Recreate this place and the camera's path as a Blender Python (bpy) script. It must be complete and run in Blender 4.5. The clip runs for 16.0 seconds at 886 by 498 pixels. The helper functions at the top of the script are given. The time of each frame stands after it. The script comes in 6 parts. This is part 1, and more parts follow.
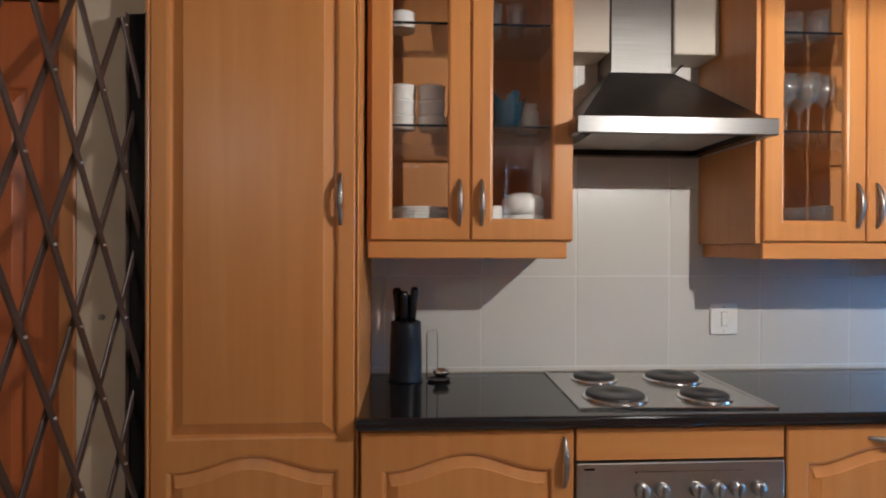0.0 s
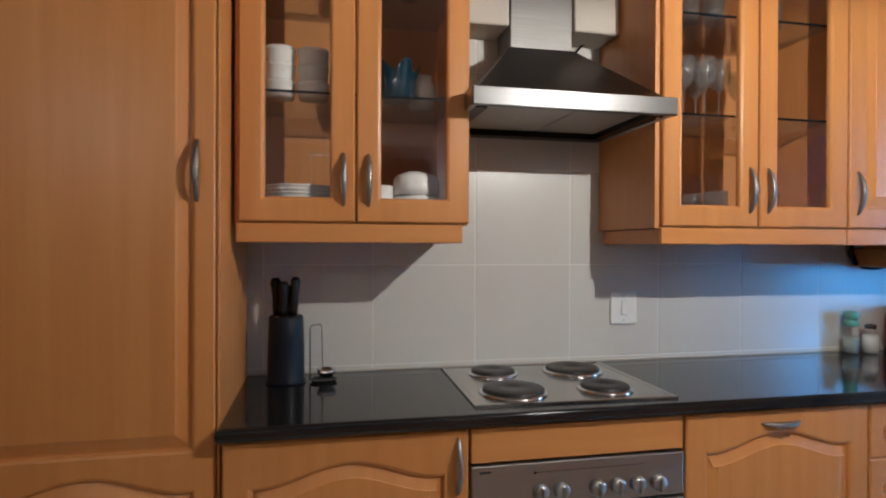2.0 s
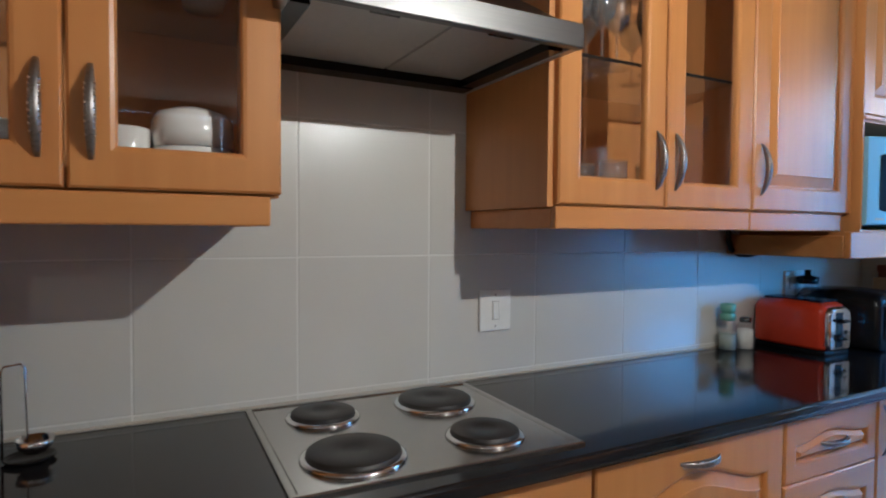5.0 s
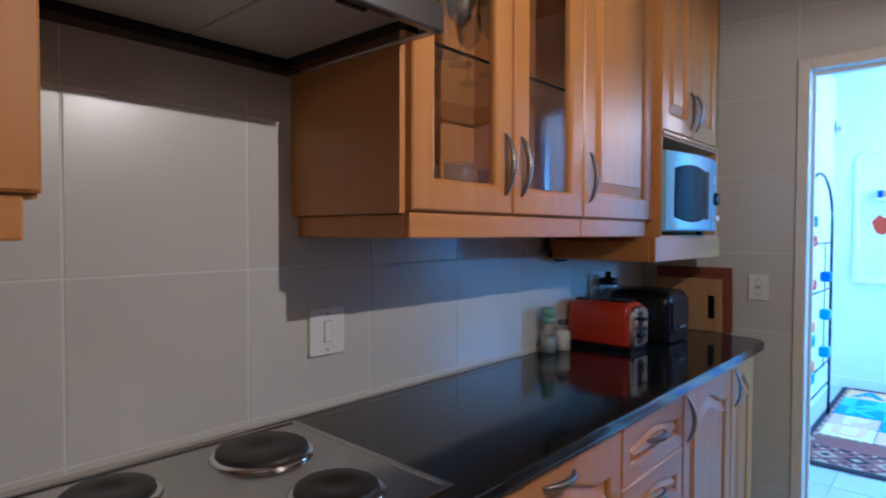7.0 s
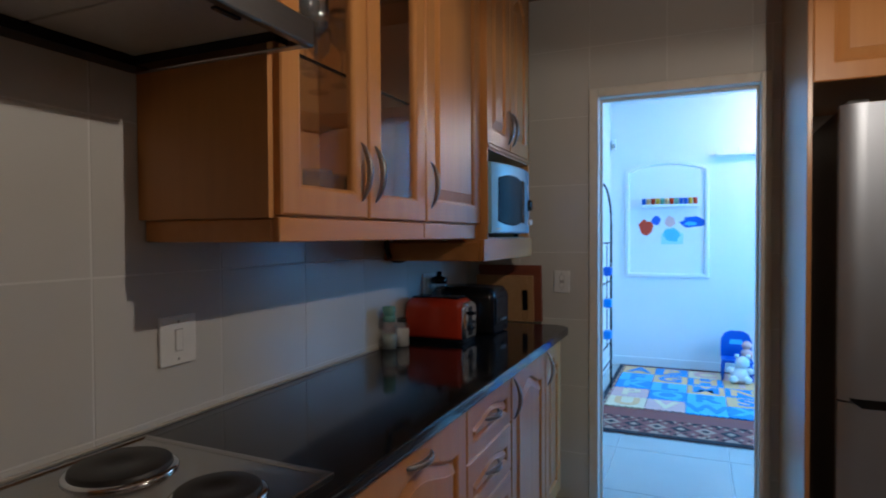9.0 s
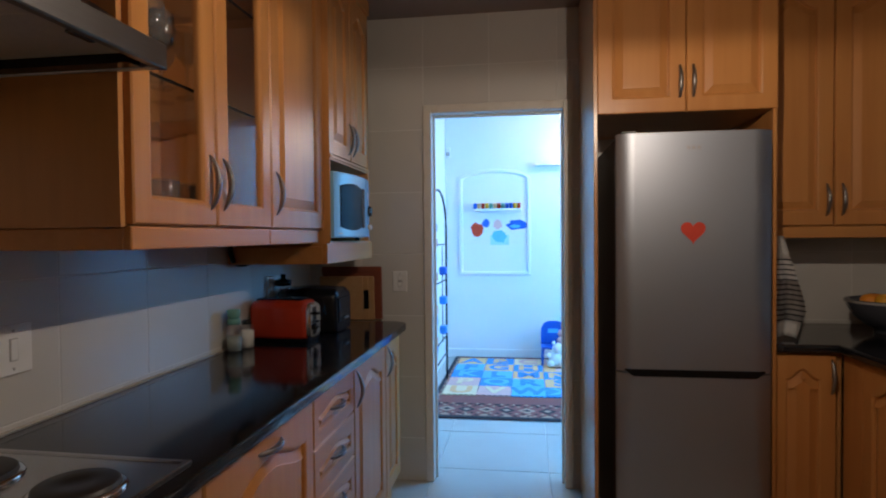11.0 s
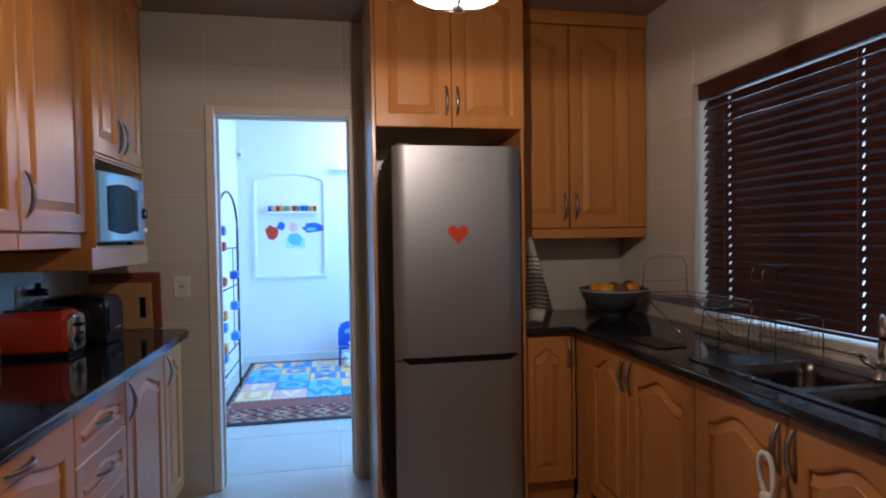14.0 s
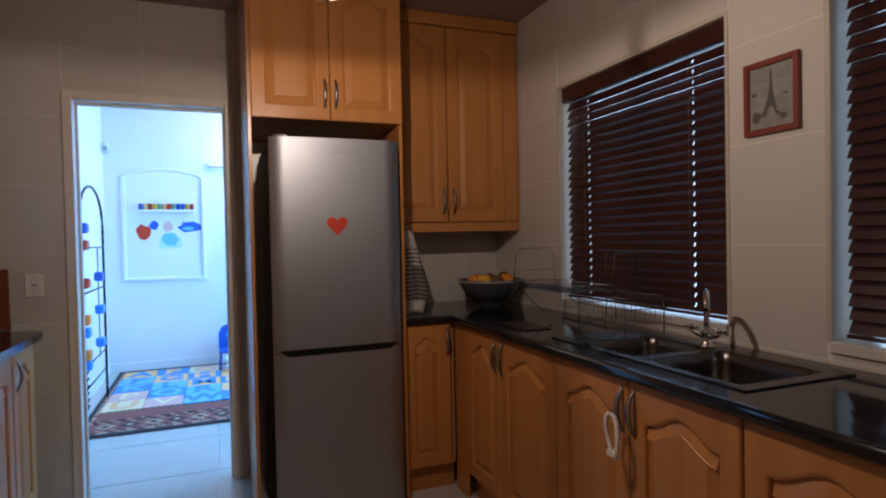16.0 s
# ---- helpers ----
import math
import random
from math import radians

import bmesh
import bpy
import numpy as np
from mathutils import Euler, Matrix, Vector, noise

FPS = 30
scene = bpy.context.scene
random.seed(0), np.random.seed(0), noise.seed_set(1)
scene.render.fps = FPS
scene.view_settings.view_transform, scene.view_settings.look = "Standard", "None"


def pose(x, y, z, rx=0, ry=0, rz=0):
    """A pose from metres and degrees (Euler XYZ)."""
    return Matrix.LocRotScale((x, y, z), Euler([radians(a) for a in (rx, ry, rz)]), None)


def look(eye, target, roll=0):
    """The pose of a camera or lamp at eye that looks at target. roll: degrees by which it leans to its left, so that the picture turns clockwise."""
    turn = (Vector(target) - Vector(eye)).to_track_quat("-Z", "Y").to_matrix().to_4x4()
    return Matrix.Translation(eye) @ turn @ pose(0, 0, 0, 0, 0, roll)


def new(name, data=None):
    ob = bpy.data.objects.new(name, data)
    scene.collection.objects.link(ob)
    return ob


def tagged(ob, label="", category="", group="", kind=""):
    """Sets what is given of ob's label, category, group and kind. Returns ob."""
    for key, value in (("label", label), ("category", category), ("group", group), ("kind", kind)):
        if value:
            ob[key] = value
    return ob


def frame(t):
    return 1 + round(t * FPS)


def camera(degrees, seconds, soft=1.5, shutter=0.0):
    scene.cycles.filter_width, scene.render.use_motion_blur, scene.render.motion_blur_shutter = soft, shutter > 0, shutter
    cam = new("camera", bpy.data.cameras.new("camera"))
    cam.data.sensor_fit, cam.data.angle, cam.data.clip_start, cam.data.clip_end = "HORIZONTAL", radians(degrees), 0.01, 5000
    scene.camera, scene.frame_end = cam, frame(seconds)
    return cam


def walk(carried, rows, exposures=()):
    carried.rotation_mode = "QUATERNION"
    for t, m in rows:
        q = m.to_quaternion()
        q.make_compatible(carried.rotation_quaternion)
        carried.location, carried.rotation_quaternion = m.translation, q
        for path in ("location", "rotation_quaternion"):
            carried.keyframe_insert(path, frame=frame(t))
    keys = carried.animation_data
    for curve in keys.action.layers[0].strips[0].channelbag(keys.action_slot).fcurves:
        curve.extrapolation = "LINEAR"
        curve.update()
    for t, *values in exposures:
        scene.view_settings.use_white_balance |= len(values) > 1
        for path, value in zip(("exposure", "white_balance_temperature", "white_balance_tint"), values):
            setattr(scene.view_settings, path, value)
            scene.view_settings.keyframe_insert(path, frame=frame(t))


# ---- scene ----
cam = camera(74.4, 16.0, 2.0, 0.4)
PATH = [
    (0, (0.142, 0.524, 1.367), (0.261, 2.52, 1.359), 0.2),
    (0.5, (0.156, 0.539, 1.355), (0.324, 2.532, 1.345), 0.2),
    (1, (0.166, 0.581, 1.343), (0.42, 2.565, 1.333), 0.2),
    (1.5, (0.183, 0.624, 1.332), (0.522, 2.595, 1.322), 0.2),
    (2, (0.233, 0.697, 1.322), (0.65, 2.653, 1.313), 0.2),
    (2.5, (0.293, 0.812, 1.327), (0.788, 2.749, 1.309), 0.3),
    (3, (0.364, 0.933, 1.322), (0.927, 2.852, 1.304), 0.3),
    (5.5, (0.435, 1.342, 1.327), (1.519, 3.021, 1.258), 0.4),
    (6, (0.453, 1.417, 1.304), (1.699, 2.981, 1.254), 0.2),
    (6.5, (0.456, 1.455, 1.326), (1.82, 2.917, 1.275), 0.2),
    (7, (0.453, 1.499, 1.342), (1.944, 2.83, 1.287), 0.2),
    (7.5, (0.42, 1.517, 1.336), (2.029, 2.704, 1.292), -0.1),
    (8, (0.382, 1.542, 1.337), (2.094, 2.574, 1.293), -0.1),
    (8.5, (0.356, 1.543, 1.337), (2.129, 2.468, 1.291), -0.1),
    (9, (0.315, 1.536, 1.341), (2.148, 2.335, 1.298), -0.3),
    (11.5, (0.099, 1.467, 1.356), (2.093, 1.621, 1.311), -0.5),
    (12, (0.085, 1.46, 1.354), (2.084, 1.488, 1.309), -0.5),
    (12.5, (0.067, 1.438, 1.355), (2.065, 1.361, 1.308), -0.6),
    (13, (0.043, 1.416, 1.353), (2.033, 1.231, 1.308), -0.7),
    (13.5, (0.013, 1.402, 1.354), (1.992, 1.122, 1.309), -0.7),
    (14, (-0.016, 1.388, 1.354), (1.948, 1.011, 1.31), -0.9),
    (14.5, (-0.038, 1.372, 1.343), (1.908, 0.91, 1.306), -0.9),
    (15, (-0.065, 1.368, 1.337), (1.854, 0.808, 1.296), -1.0),
    (15.5, (-0.081, 1.359, 1.321), (1.809, 0.708, 1.28), -1.1),
    (16, (-0.092, 1.349, 1.296), (1.77, 0.619, 1.259), -1.2),
]

walk(cam, [(t, look(eye, target, roll)) for t, eye, target, roll in PATH],
     exposures=[(0.0, 0.93, 5200, 8), (1.5, 0.86, 5150, 7), (3.0, 0.71, 5080, 6), (5.5, 0.49, 4930, 4), (7.0, 0.08, 5150, 13),
                (8.0, -0.33, 5400, 16), (9.0, -0.80, 5700, 11), (12.5, -0.48, 6170, 18), (16.0, -0.55, 6250, 22)])

# ---------------------------------------------------------------- light
world = bpy.data.worlds.new("world")
scene.world = world
world.use_nodes = True
wn = world.node_tree.nodes
sky = wn.new("ShaderNodeTexSky")
sky.sky_type, sky.sun_disc = "NISHITA", False
sky.sun_elevation, sky.sun_rotation = radians(42), radians(0)
world.node_tree.links.new(sky.outputs[0], wn["Background"].inputs[0])
wn["Background"].inputs[1].default_value = 0.12

sun = new("sun", bpy.data.lights.new("sun", "SUN"))
sun.data.energy, sun.data.angle, sun.data.color = 2.0, radians(0.5), (1, 0.95, 0.88)
sun.matrix_world = look((1, 12, 11), (1, 0, 0))


def area(name, eye, target, w, h, watts, color):
    lamp = new(name, bpy.data.lights.new(name, "AREA"))
    lamp.data.shape, lamp.data.size, lamp.data.size_y = "RECTANGLE", w, h
    lamp.data.energy, lamp.data.color = watts, color
    lamp.matrix_world = look(eye, target)
    return lamp


DAY = (0.10, 0.48, 1.0)
area("hall_window_light", (5.05, -0.50, 1.65), (5.05, 1.5, 1.3), 1.9, 1.3, 150, DAY)
LAMP = (1.36, 1.078, 1.985)
bulb_light = new("lamp_bulb_light", bpy.data.lights.new("lamp_bulb_light", "POINT"))
bulb_light.data.energy, bulb_light.data.color = 60, (1.0, 0.82, 0.61)
bulb_light.data.shadow_soft_size = 0.008
bulb_light.location = LAMP
# unseen second lamp, added at a guessed place to brighten gate and larder
ADDED_LAMP = (-0.95, -0.05, 1.985)
added_bulb_light = new("lamp_bulb_light", bpy.data.lights.new("lamp_bulb_light", "POINT"))
added_bulb_light.data.energy, added_bulb_light.data.color = 8, (1.0, 0.82, 0.61)
added_bulb_light.data.shadow_soft_size = 0.012
added_bulb_light.location = ADDED_LAMP
# added light out of view, makes the warm patch on the far hall wall
hall_bulb = new("hall_bulb_light", bpy.data.lights.new("hall_bulb_light", "POINT"))
hall_bulb.data.energy, hall_bulb.data.color, hall_bulb.data.shadow_soft_size = 30, (1.0, 0.82, 0.58), 0.05
hall_bulb.location = (6.05, 0.72, 2.36)

# ---------------------------------------------------------------- materials
def mat(name, color, rough=0.5, metal=0.0, grain=None, spots=None, bump=0.0, bump_scale=200.0, vary=0.0, coat=0.0,
        rough_var=0.0, spec=0.5):
    """grain: (scale vector, second colour, amount); spots: (scale, colour, amount)."""
    m = bpy.data.materials.new(name)
    m.use_nodes = True
    nt = m.node_tree
    bsdf = nt.nodes["Principled BSDF"]
    bsdf.inputs["Roughness"].default_value = rough
    bsdf.inputs["Metallic"].default_value = metal
    bsdf.inputs["Coat Weight"].default_value = coat
    bsdf.inputs["Coat Roughness"].default_value = 0.28
    bsdf.inputs["Specular IOR Level"].default_value = spec
    tc = nt.nodes.new("ShaderNodeTexCoord")
    rgb = nt.nodes.new("ShaderNodeRGB")
    rgb.outputs[0].default_value = (*color, 1)
    out = rgb.outputs[0]

    def blend(fac, second, mode="MIX"):
        nonlocal out
        mx = nt.nodes.new("ShaderNodeMix")
        mx.data_type, mx.blend_type = "RGBA", mode
        nt.links.new(fac, mx.inputs[0])
        nt.links.new(out, mx.inputs[6])
        mx.inputs[7].default_value = (*second, 1)
        out = mx.outputs[2]

    def noise_fac(scale, lo, hi, detail=4.0, vec=None, amount=1.0):
        mp = nt.nodes.new("ShaderNodeMapping")
        nt.links.new(tc.outputs["Object"], mp.inputs[0])
        mp.inputs["Scale"].default_value = scale
        info = nt.nodes.new("ShaderNodeObjectInfo")
        add = nt.nodes.new("ShaderNodeVectorMath")
        add.operation = "ADD"
        mul = nt.nodes.new("ShaderNodeVectorMath")
        mul.operation = "SCALE"
        mul.inputs[0].default_value = (17.0, 31.0, 23.0)
        nt.links.new(info.outputs["Random"], mul.inputs["Scale"])
        nt.links.new(mp.outputs[0], add.inputs[0])
        nt.links.new(mul.outputs[0], add.inputs[1])
        nz = nt.nodes.new("ShaderNodeTexNoise")
        nz.inputs["Scale"].default_value = 1.0
        nz.inputs["Detail"].default_value = detail
        nt.links.new(add.outputs[0], nz.inputs["Vector"])
        rg = nt.nodes.new("ShaderNodeMapRange")
        rg.inputs["From Min"].default_value, rg.inputs["From Max"].default_value = lo, hi
        rg.inputs["To Max"].default_value = amount
        nt.links.new(nz.outputs[0], rg.inputs[0])
        return rg.outputs[0]

    if grain:
        blend(noise_fac(grain[0], 0.25, 0.75, 5.0, amount=grain[2]), grain[1])
        blend(noise_fac([s * 0.16 for s in grain[0]], 0.2, 0.8, 2.0, amount=grain[2] * 0.5), grain[1])
    if spots:
        blend(noise_fac([spots[0]] * 3, 0.5, 0.75, 3.0, amount=spots[2]), spots[1])
    if vary:
        info = nt.nodes.new("ShaderNodeObjectInfo")
        hs = nt.nodes.new("ShaderNodeHueSaturation")
        rg = nt.nodes.new("ShaderNodeMapRange")
        rg.inputs["To Min"].default_value, rg.inputs["To Max"].default_value = 1 - vary, 1 + vary
        nt.links.new(info.outputs["Random"], rg.inputs[0])
        nt.links.new(rg.outputs[0], hs.inputs["Value"])
        nt.links.new(out, hs.inputs["Color"])
        out = hs.outputs[0]
    nt.links.new(out, bsdf.inputs["Base Color"])
    if rough_var:
        rg = nt.nodes.new("ShaderNodeMapRange")
        rg.inputs["To Min"].default_value, rg.inputs["To Max"].default_value = rough - rough_var, rough + rough_var
        nt.links.new(noise_fac([5.0] * 3, 0.15, 0.85, 2.0), rg.inputs[0])
        nt.links.new(rg.outputs[0], bsdf.inputs["Roughness"])
    if bump:
        bp = nt.nodes.new("ShaderNodeBump")
        bp.inputs["Strength"].default_value = bump
        bp.inputs["Distance"].default_value = 0.002
        sc = [bump_scale] * 3 if isinstance(bump_scale, (int, float)) else bump_scale
        nt.links.new(noise_fac(sc, 0.2, 0.8), bp.inputs["Height"])
        nt.links.new(bp.outputs[0], bsdf.inputs["Normal"])
    return m


def glass_mat(name, tint=(1, 1, 1), ior=1.45, least=0.0, most=0.9, rough=0.02, haze=0.0):
    m = bpy.data.materials.new(name)
    m.use_nodes = True
    nt = m.node_tree
    nt.nodes.remove(nt.nodes["Principled BSDF"])
    tr = nt.nodes.new("ShaderNodeBsdfTransparent")
    tr.inputs[0].default_value = (*tint, 1)
    gl = nt.nodes.new("ShaderNodeBsdfGlossy")
    gl.inputs["Roughness"].default_value = rough
    lw = nt.nodes.new("ShaderNodeLayerWeight")
    pw_ = nt.nodes.new("ShaderNodeMath")
    pw_.operation, pw_.inputs[1].default_value = "POWER", 4.5
    fr = nt.nodes.new("ShaderNodeMapRange")
    fr.inputs["To Min"].default_value, fr.inputs["To Max"].default_value = max(least, ((ior - 1) / (ior + 1)) ** 2), most
    nt.links.new(lw.outputs["Facing"], pw_.inputs[0])
    nt.links.new(pw_.outputs[0], fr.inputs[0])
    mx = nt.nodes.new("ShaderNodeMixShader")
    nt.links.new(fr.outputs[0], mx.inputs[0])
    nt.links.new(tr.outputs[0], mx.inputs[1])
    nt.links.new(gl.outputs[0], mx.inputs[2])
    last = mx
    if haze:
        df = nt.nodes.new("ShaderNodeBsdfTranslucent")
        dg = nt.nodes.new("ShaderNodeBsdfDiffuse")
        ad = nt.nodes.new("ShaderNodeMixShader")
        last = nt.nodes.new("ShaderNodeMixShader")
        nt.links.new(df.outputs[0], ad.inputs[1])
        nt.links.new(dg.outputs[0], ad.inputs[2])
        last.inputs[0].default_value = haze
        nt.links.new(mx.outputs[0], last.inputs[1])
        nt.links.new(ad.outputs[0], last.inputs[2])
    nt.links.new(last.outputs[0], nt.nodes["Material Output"].inputs[0])
    return m


def glow_mat(name, color, strength):
    m = bpy.data.materials.new(name)
    m.use_nodes = True
    b = m.node_tree.nodes["Principled BSDF"]
    b.inputs["Base Color"].default_value = (*color, 1)
    b.inputs["Emission Color"].default_value = (*color, 1)
    b.inputs["Emission Strength"].default_value = strength
    return m


WOOD = mat("honey_beech_wood", (0.57, 0.258, 0.072), 0.36, grain=((26, 26, 1.4), (0.42, 0.155, 0.036), 0.62), bump=0.05,
           bump_scale=(90, 90, 4), vary=0.05, coat=0.12, rough_var=0.03, spec=0.36)
WOOD_H = mat("honey_beech_wood_crosswise", (0.57, 0.258, 0.072), 0.36, grain=((1.4, 26, 26), (0.42, 0.155, 0.036), 0.62),
             bump=0.05, bump_scale=(4, 90, 90), vary=0.05, coat=0.12, rough_var=0.03, spec=0.36)
CARCASS = mat("beech_board", (0.55, 0.25, 0.075), 0.45, grain=((40, 40, 3), (0.42, 0.18, 0.055), 0.5), vary=0.03)
PANEL = mat("lacquered_beech_panel", (0.50, 0.24, 0.085), 0.32, grain=((26, 26, 1.4), (0.40, 0.17, 0.055), 0.6), coat=0.4, rough_var=0.03)
GRANITE = mat("black_granite", (0.006, 0.006, 0.007), 0.09, grain=((300, 300, 300), (0.014, 0.014, 0.016), 0.7),
              spots=(900, (0.04, 0.04, 0.045), 0.5), rough_var=0.03)
TILE = mat("cream_glazed_tile", (0.592, 0.570, 0.528), 0.28, grain=((7, 7, 7), (0.545, 0.522, 0.480), 0.45), bump=0.03,
           bump_scale=9, vary=0.03)
GROUT = mat("pale_grout", (0.70, 0.685, 0.645), 0.85, bump=0.2, bump_scale=300)
WALL = mat("cream_wall_paint", (0.52, 0.47, 0.40), 0.7, grain=((4, 4, 4), (0.46, 0.41, 0.34), 0.5), bump=0.08, bump_scale=150)
WHITEWALL = mat("white_wall_paint", (0.80, 0.80, 0.79), 0.7, grain=((3, 3, 3), (0.72, 0.72, 0.71), 0.4), bump=0.08, bump_scale=120)
CEIL = mat("ceiling_board", (0.30, 0.215, 0.175), 0.75, grain=((3, 3, 3), (0.25, 0.18, 0.145), 0.5))
FLOOR = mat("pale_floor_tile", (0.55, 0.53, 0.49), 0.22, grain=((4, 4, 4), (0.47, 0.45, 0.41), 0.6), vary=0.03, rough_var=0.06)
DARKFLOOR = mat("grey_brown_floor_tile", (0.24, 0.20, 0.16), 0.35, grain=((6, 6, 6), (0.18, 0.15, 0.12), 0.6), vary=0.05)
STEEL = mat("brushed_steel", (0.45, 0.435, 0.415), 0.32, 1.0, grain=((4, 300, 300), (0.37, 0.355, 0.335), 0.6), bump=0.05,
            bump_scale=(5, 500, 500), rough_var=0.05)
DULLSTEEL = mat("dull_steel", (0.40, 0.38, 0.36), 0.36, 1.0, grain=((4, 200, 200), (0.30, 0.28, 0.27), 0.6), rough_var=0.08)
CHROME = mat("chrome", (0.75, 0.75, 0.75), 0.10, 1.0, rough_var=0.03)
PEWTER = mat("pewter", (0.30, 0.275, 0.255), 0.42, 1.0, spots=(250, (0.14, 0.12, 0.11), 0.8))
FRIDGE = mat("silver_fridge_paint", (0.37, 0.40, 0.46), 0.44, 0.95, grain=((3, 3, 3), (0.37, 0.37, 0.37), 0.4), bump=0.03, bump_scale=900, rough_var=0.02)
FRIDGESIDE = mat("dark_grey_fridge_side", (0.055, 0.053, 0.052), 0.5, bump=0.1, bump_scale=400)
BLACK = mat("black_plastic", (0.006, 0.006, 0.007), 0.26, spots=(80, (0.010, 0.010, 0.010), 0.4), spec=0.28)
IRON = mat("cast_iron", (0.018, 0.016, 0.015), 0.45, spots=(60, (0.03, 0.025, 0.022), 0.6), bump=0.15, bump_scale=300)
GATE = mat("brown_gate_paint", (0.055, 0.032, 0.024), 0.42, 0.2, spots=(40, (0.09, 0.055, 0.04), 0.5))
REDWOOD = mat("meranti_door", (0.45, 0.125, 0.03), 0.38, grain=((45, 45, 2), (0.27, 0.065, 0.018), 0.6))
PLASTER = mat("cream_plaster", (0.55, 0.45, 0.33), 0.75, grain=((5, 5, 5), (0.46, 0.375, 0.27), 0.6), spots=(9, (0.42, 0.33, 0.22), 0.4), bump=0.15, bump_scale=90)
ORANGEWOOD = mat("meranti_frame", (0.46, 0.19, 0.05), 0.4, grain=((45, 45, 2), (0.25, 0.09, 0.03), 0.6))
MWBLUE = mat("pale_blue_enamel", (0.25, 0.50, 0.70), 0.25, spots=(15, (0.22, 0.46, 0.66), 0.4))
WHITE = mat("white_plastic", (0.78, 0.77, 0.74), 0.35, spots=(15, (0.7, 0.68, 0.64), 0.4))
PORCELAIN = mat("white_porcelain", (0.80, 0.78, 0.74), 0.14, spots=(12, (0.74, 0.72, 0.68), 0.3))
FRAMEPAINT = mat("door_frame_paint", (0.72, 0.67, 0.59), 0.4, spots=(18, (0.58, 0.52, 0.44), 0.5), bump=0.08, bump_scale=100)
BLIND = mat("mahogany_slat", (0.048, 0.015, 0.013), 0.30, grain=((2, 60, 60), (0.028, 0.009, 0.008), 0.6), vary=0.12)
CORD = mat("blind_cord", (0.20, 0.12, 0.10), 0.7)
GLASS = glass_mat("clear_glass")
# diffuse white mixed into clear glass in place of its missing glints
THICKGLASS = glass_mat("drinking_glass", (0.985, 0.99, 0.987), 1.5, 0.06, 0.42, 0.09, 0.09)
DARKGLASS = mat("dark_microwave_glass", (0.009, 0.010, 0.012), 0.3, spec=0.03)


def bowl_mat(name, pass_low, pass_high, glow):
    """Lit glass bowl that glows; passes less bulb light downwards, to dim low surfaces."""
    m = bpy.data.materials.new(name)
    m.use_nodes = True
    nt = m.node_tree
    nt.nodes.remove(nt.nodes["Principled BSDF"])
    tr, em, ad = (nt.nodes.new("ShaderNode" + k) for k in ("BsdfTransparent", "Emission", "AddShader"))
    tc, sp, rg = (nt.nodes.new("ShaderNode" + k) for k in ("TexCoord", "SeparateXYZ", "MapRange"))
    nt.links.new(tc.outputs["Object"], sp.inputs[0])
    nt.links.new(sp.outputs[2], rg.inputs[0])
    rg.inputs["From Min"].default_value, rg.inputs["From Max"].default_value = 1.900, 1.980
    rg.inputs["To Min"].default_value, rg.inputs["To Max"].default_value = pass_low, pass_high
    nt.links.new(rg.outputs[0], tr.inputs[0])
    em.inputs[0].default_value, em.inputs[1].default_value = (1.0, 0.84, 0.62, 1), glow
    nt.links.new(tr.outputs[0], ad.inputs[0])
    nt.links.new(em.outputs[0], ad.inputs[1])
    nt.links.new(ad.outputs[0], nt.nodes["Material Output"].inputs[0])
    return m


BULB = bowl_mat("lit_bowl_glass", 0.52, 0.86, 2.5)
LID = bowl_mat("lit_lid_glass", 0.30, 0.30, 0.6)


def plain(name, color, rough=0.5, metal=0.0):
    return mat(name, color, rough, metal, spots=(25, tuple(c * 0.8 for c in color), 0.35))


NAVY = mat("navy_lacquer", (0.006, 0.010, 0.019), 0.38, spots=(25, (0.004, 0.007, 0.012), 0.4), spec=0.22)
RED = plain("orange_red_enamel", (0.58, 0.045, 0.014), 0.22)
HEART = plain("red_felt", (0.62, 0.06, 0.03), 0.8)
TEAL = plain("teal_glaze", (0.002, 0.026, 0.048), 0.2)
ORANGE = plain("orange_peel", (0.75, 0.28, 0.02), 0.45)
MANGO = plain("yellow_fruit", (0.80, 0.42, 0.03), 0.45)
BROWNFRUIT = plain("brown_fruit", (0.16, 0.07, 0.025), 0.6)
BOWLGLAZE = plain("grey_blue_glaze", (0.07, 0.075, 0.09), 0.18)
# dark copy of the steel: dark reflected surroundings put into the base colour
DARKSTEEL = mat("dark_reflection_steel", (0.075, 0.064, 0.058), 0.40, 1.0, grain=((4, 200, 200), (0.09, 0.085, 0.08), 0.6), rough_var=0.05)
HOBSTEEL = mat("hob_steel", (0.50, 0.485, 0.465), 0.20, 1.0, grain=((80, 80, 80), (0.42, 0.405, 0.385), 0.6), rough_var=0.05)
# base colour lowered to hold the dark surroundings that the sink mirrors
SINKSTEEL = mat("dark_sink_steel", (0.12, 0.115, 0.11), 0.26, 1.0, grain=((60, 60, 60), (0.09, 0.086, 0.082), 0.6), rough_var=0.05)
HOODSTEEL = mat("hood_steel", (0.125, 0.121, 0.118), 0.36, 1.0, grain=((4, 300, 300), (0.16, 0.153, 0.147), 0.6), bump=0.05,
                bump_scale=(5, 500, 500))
# lighter copy of the hood steel: the chimney's brighter reflection is in its colour
CHIMNEYSTEEL = mat("light_reflection_steel", (0.22, 0.212, 0.204), 0.50, 1.0, grain=((4, 300, 300), (0.34, 0.325, 0.31), 0.6), bump=0.05,
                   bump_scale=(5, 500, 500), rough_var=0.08)
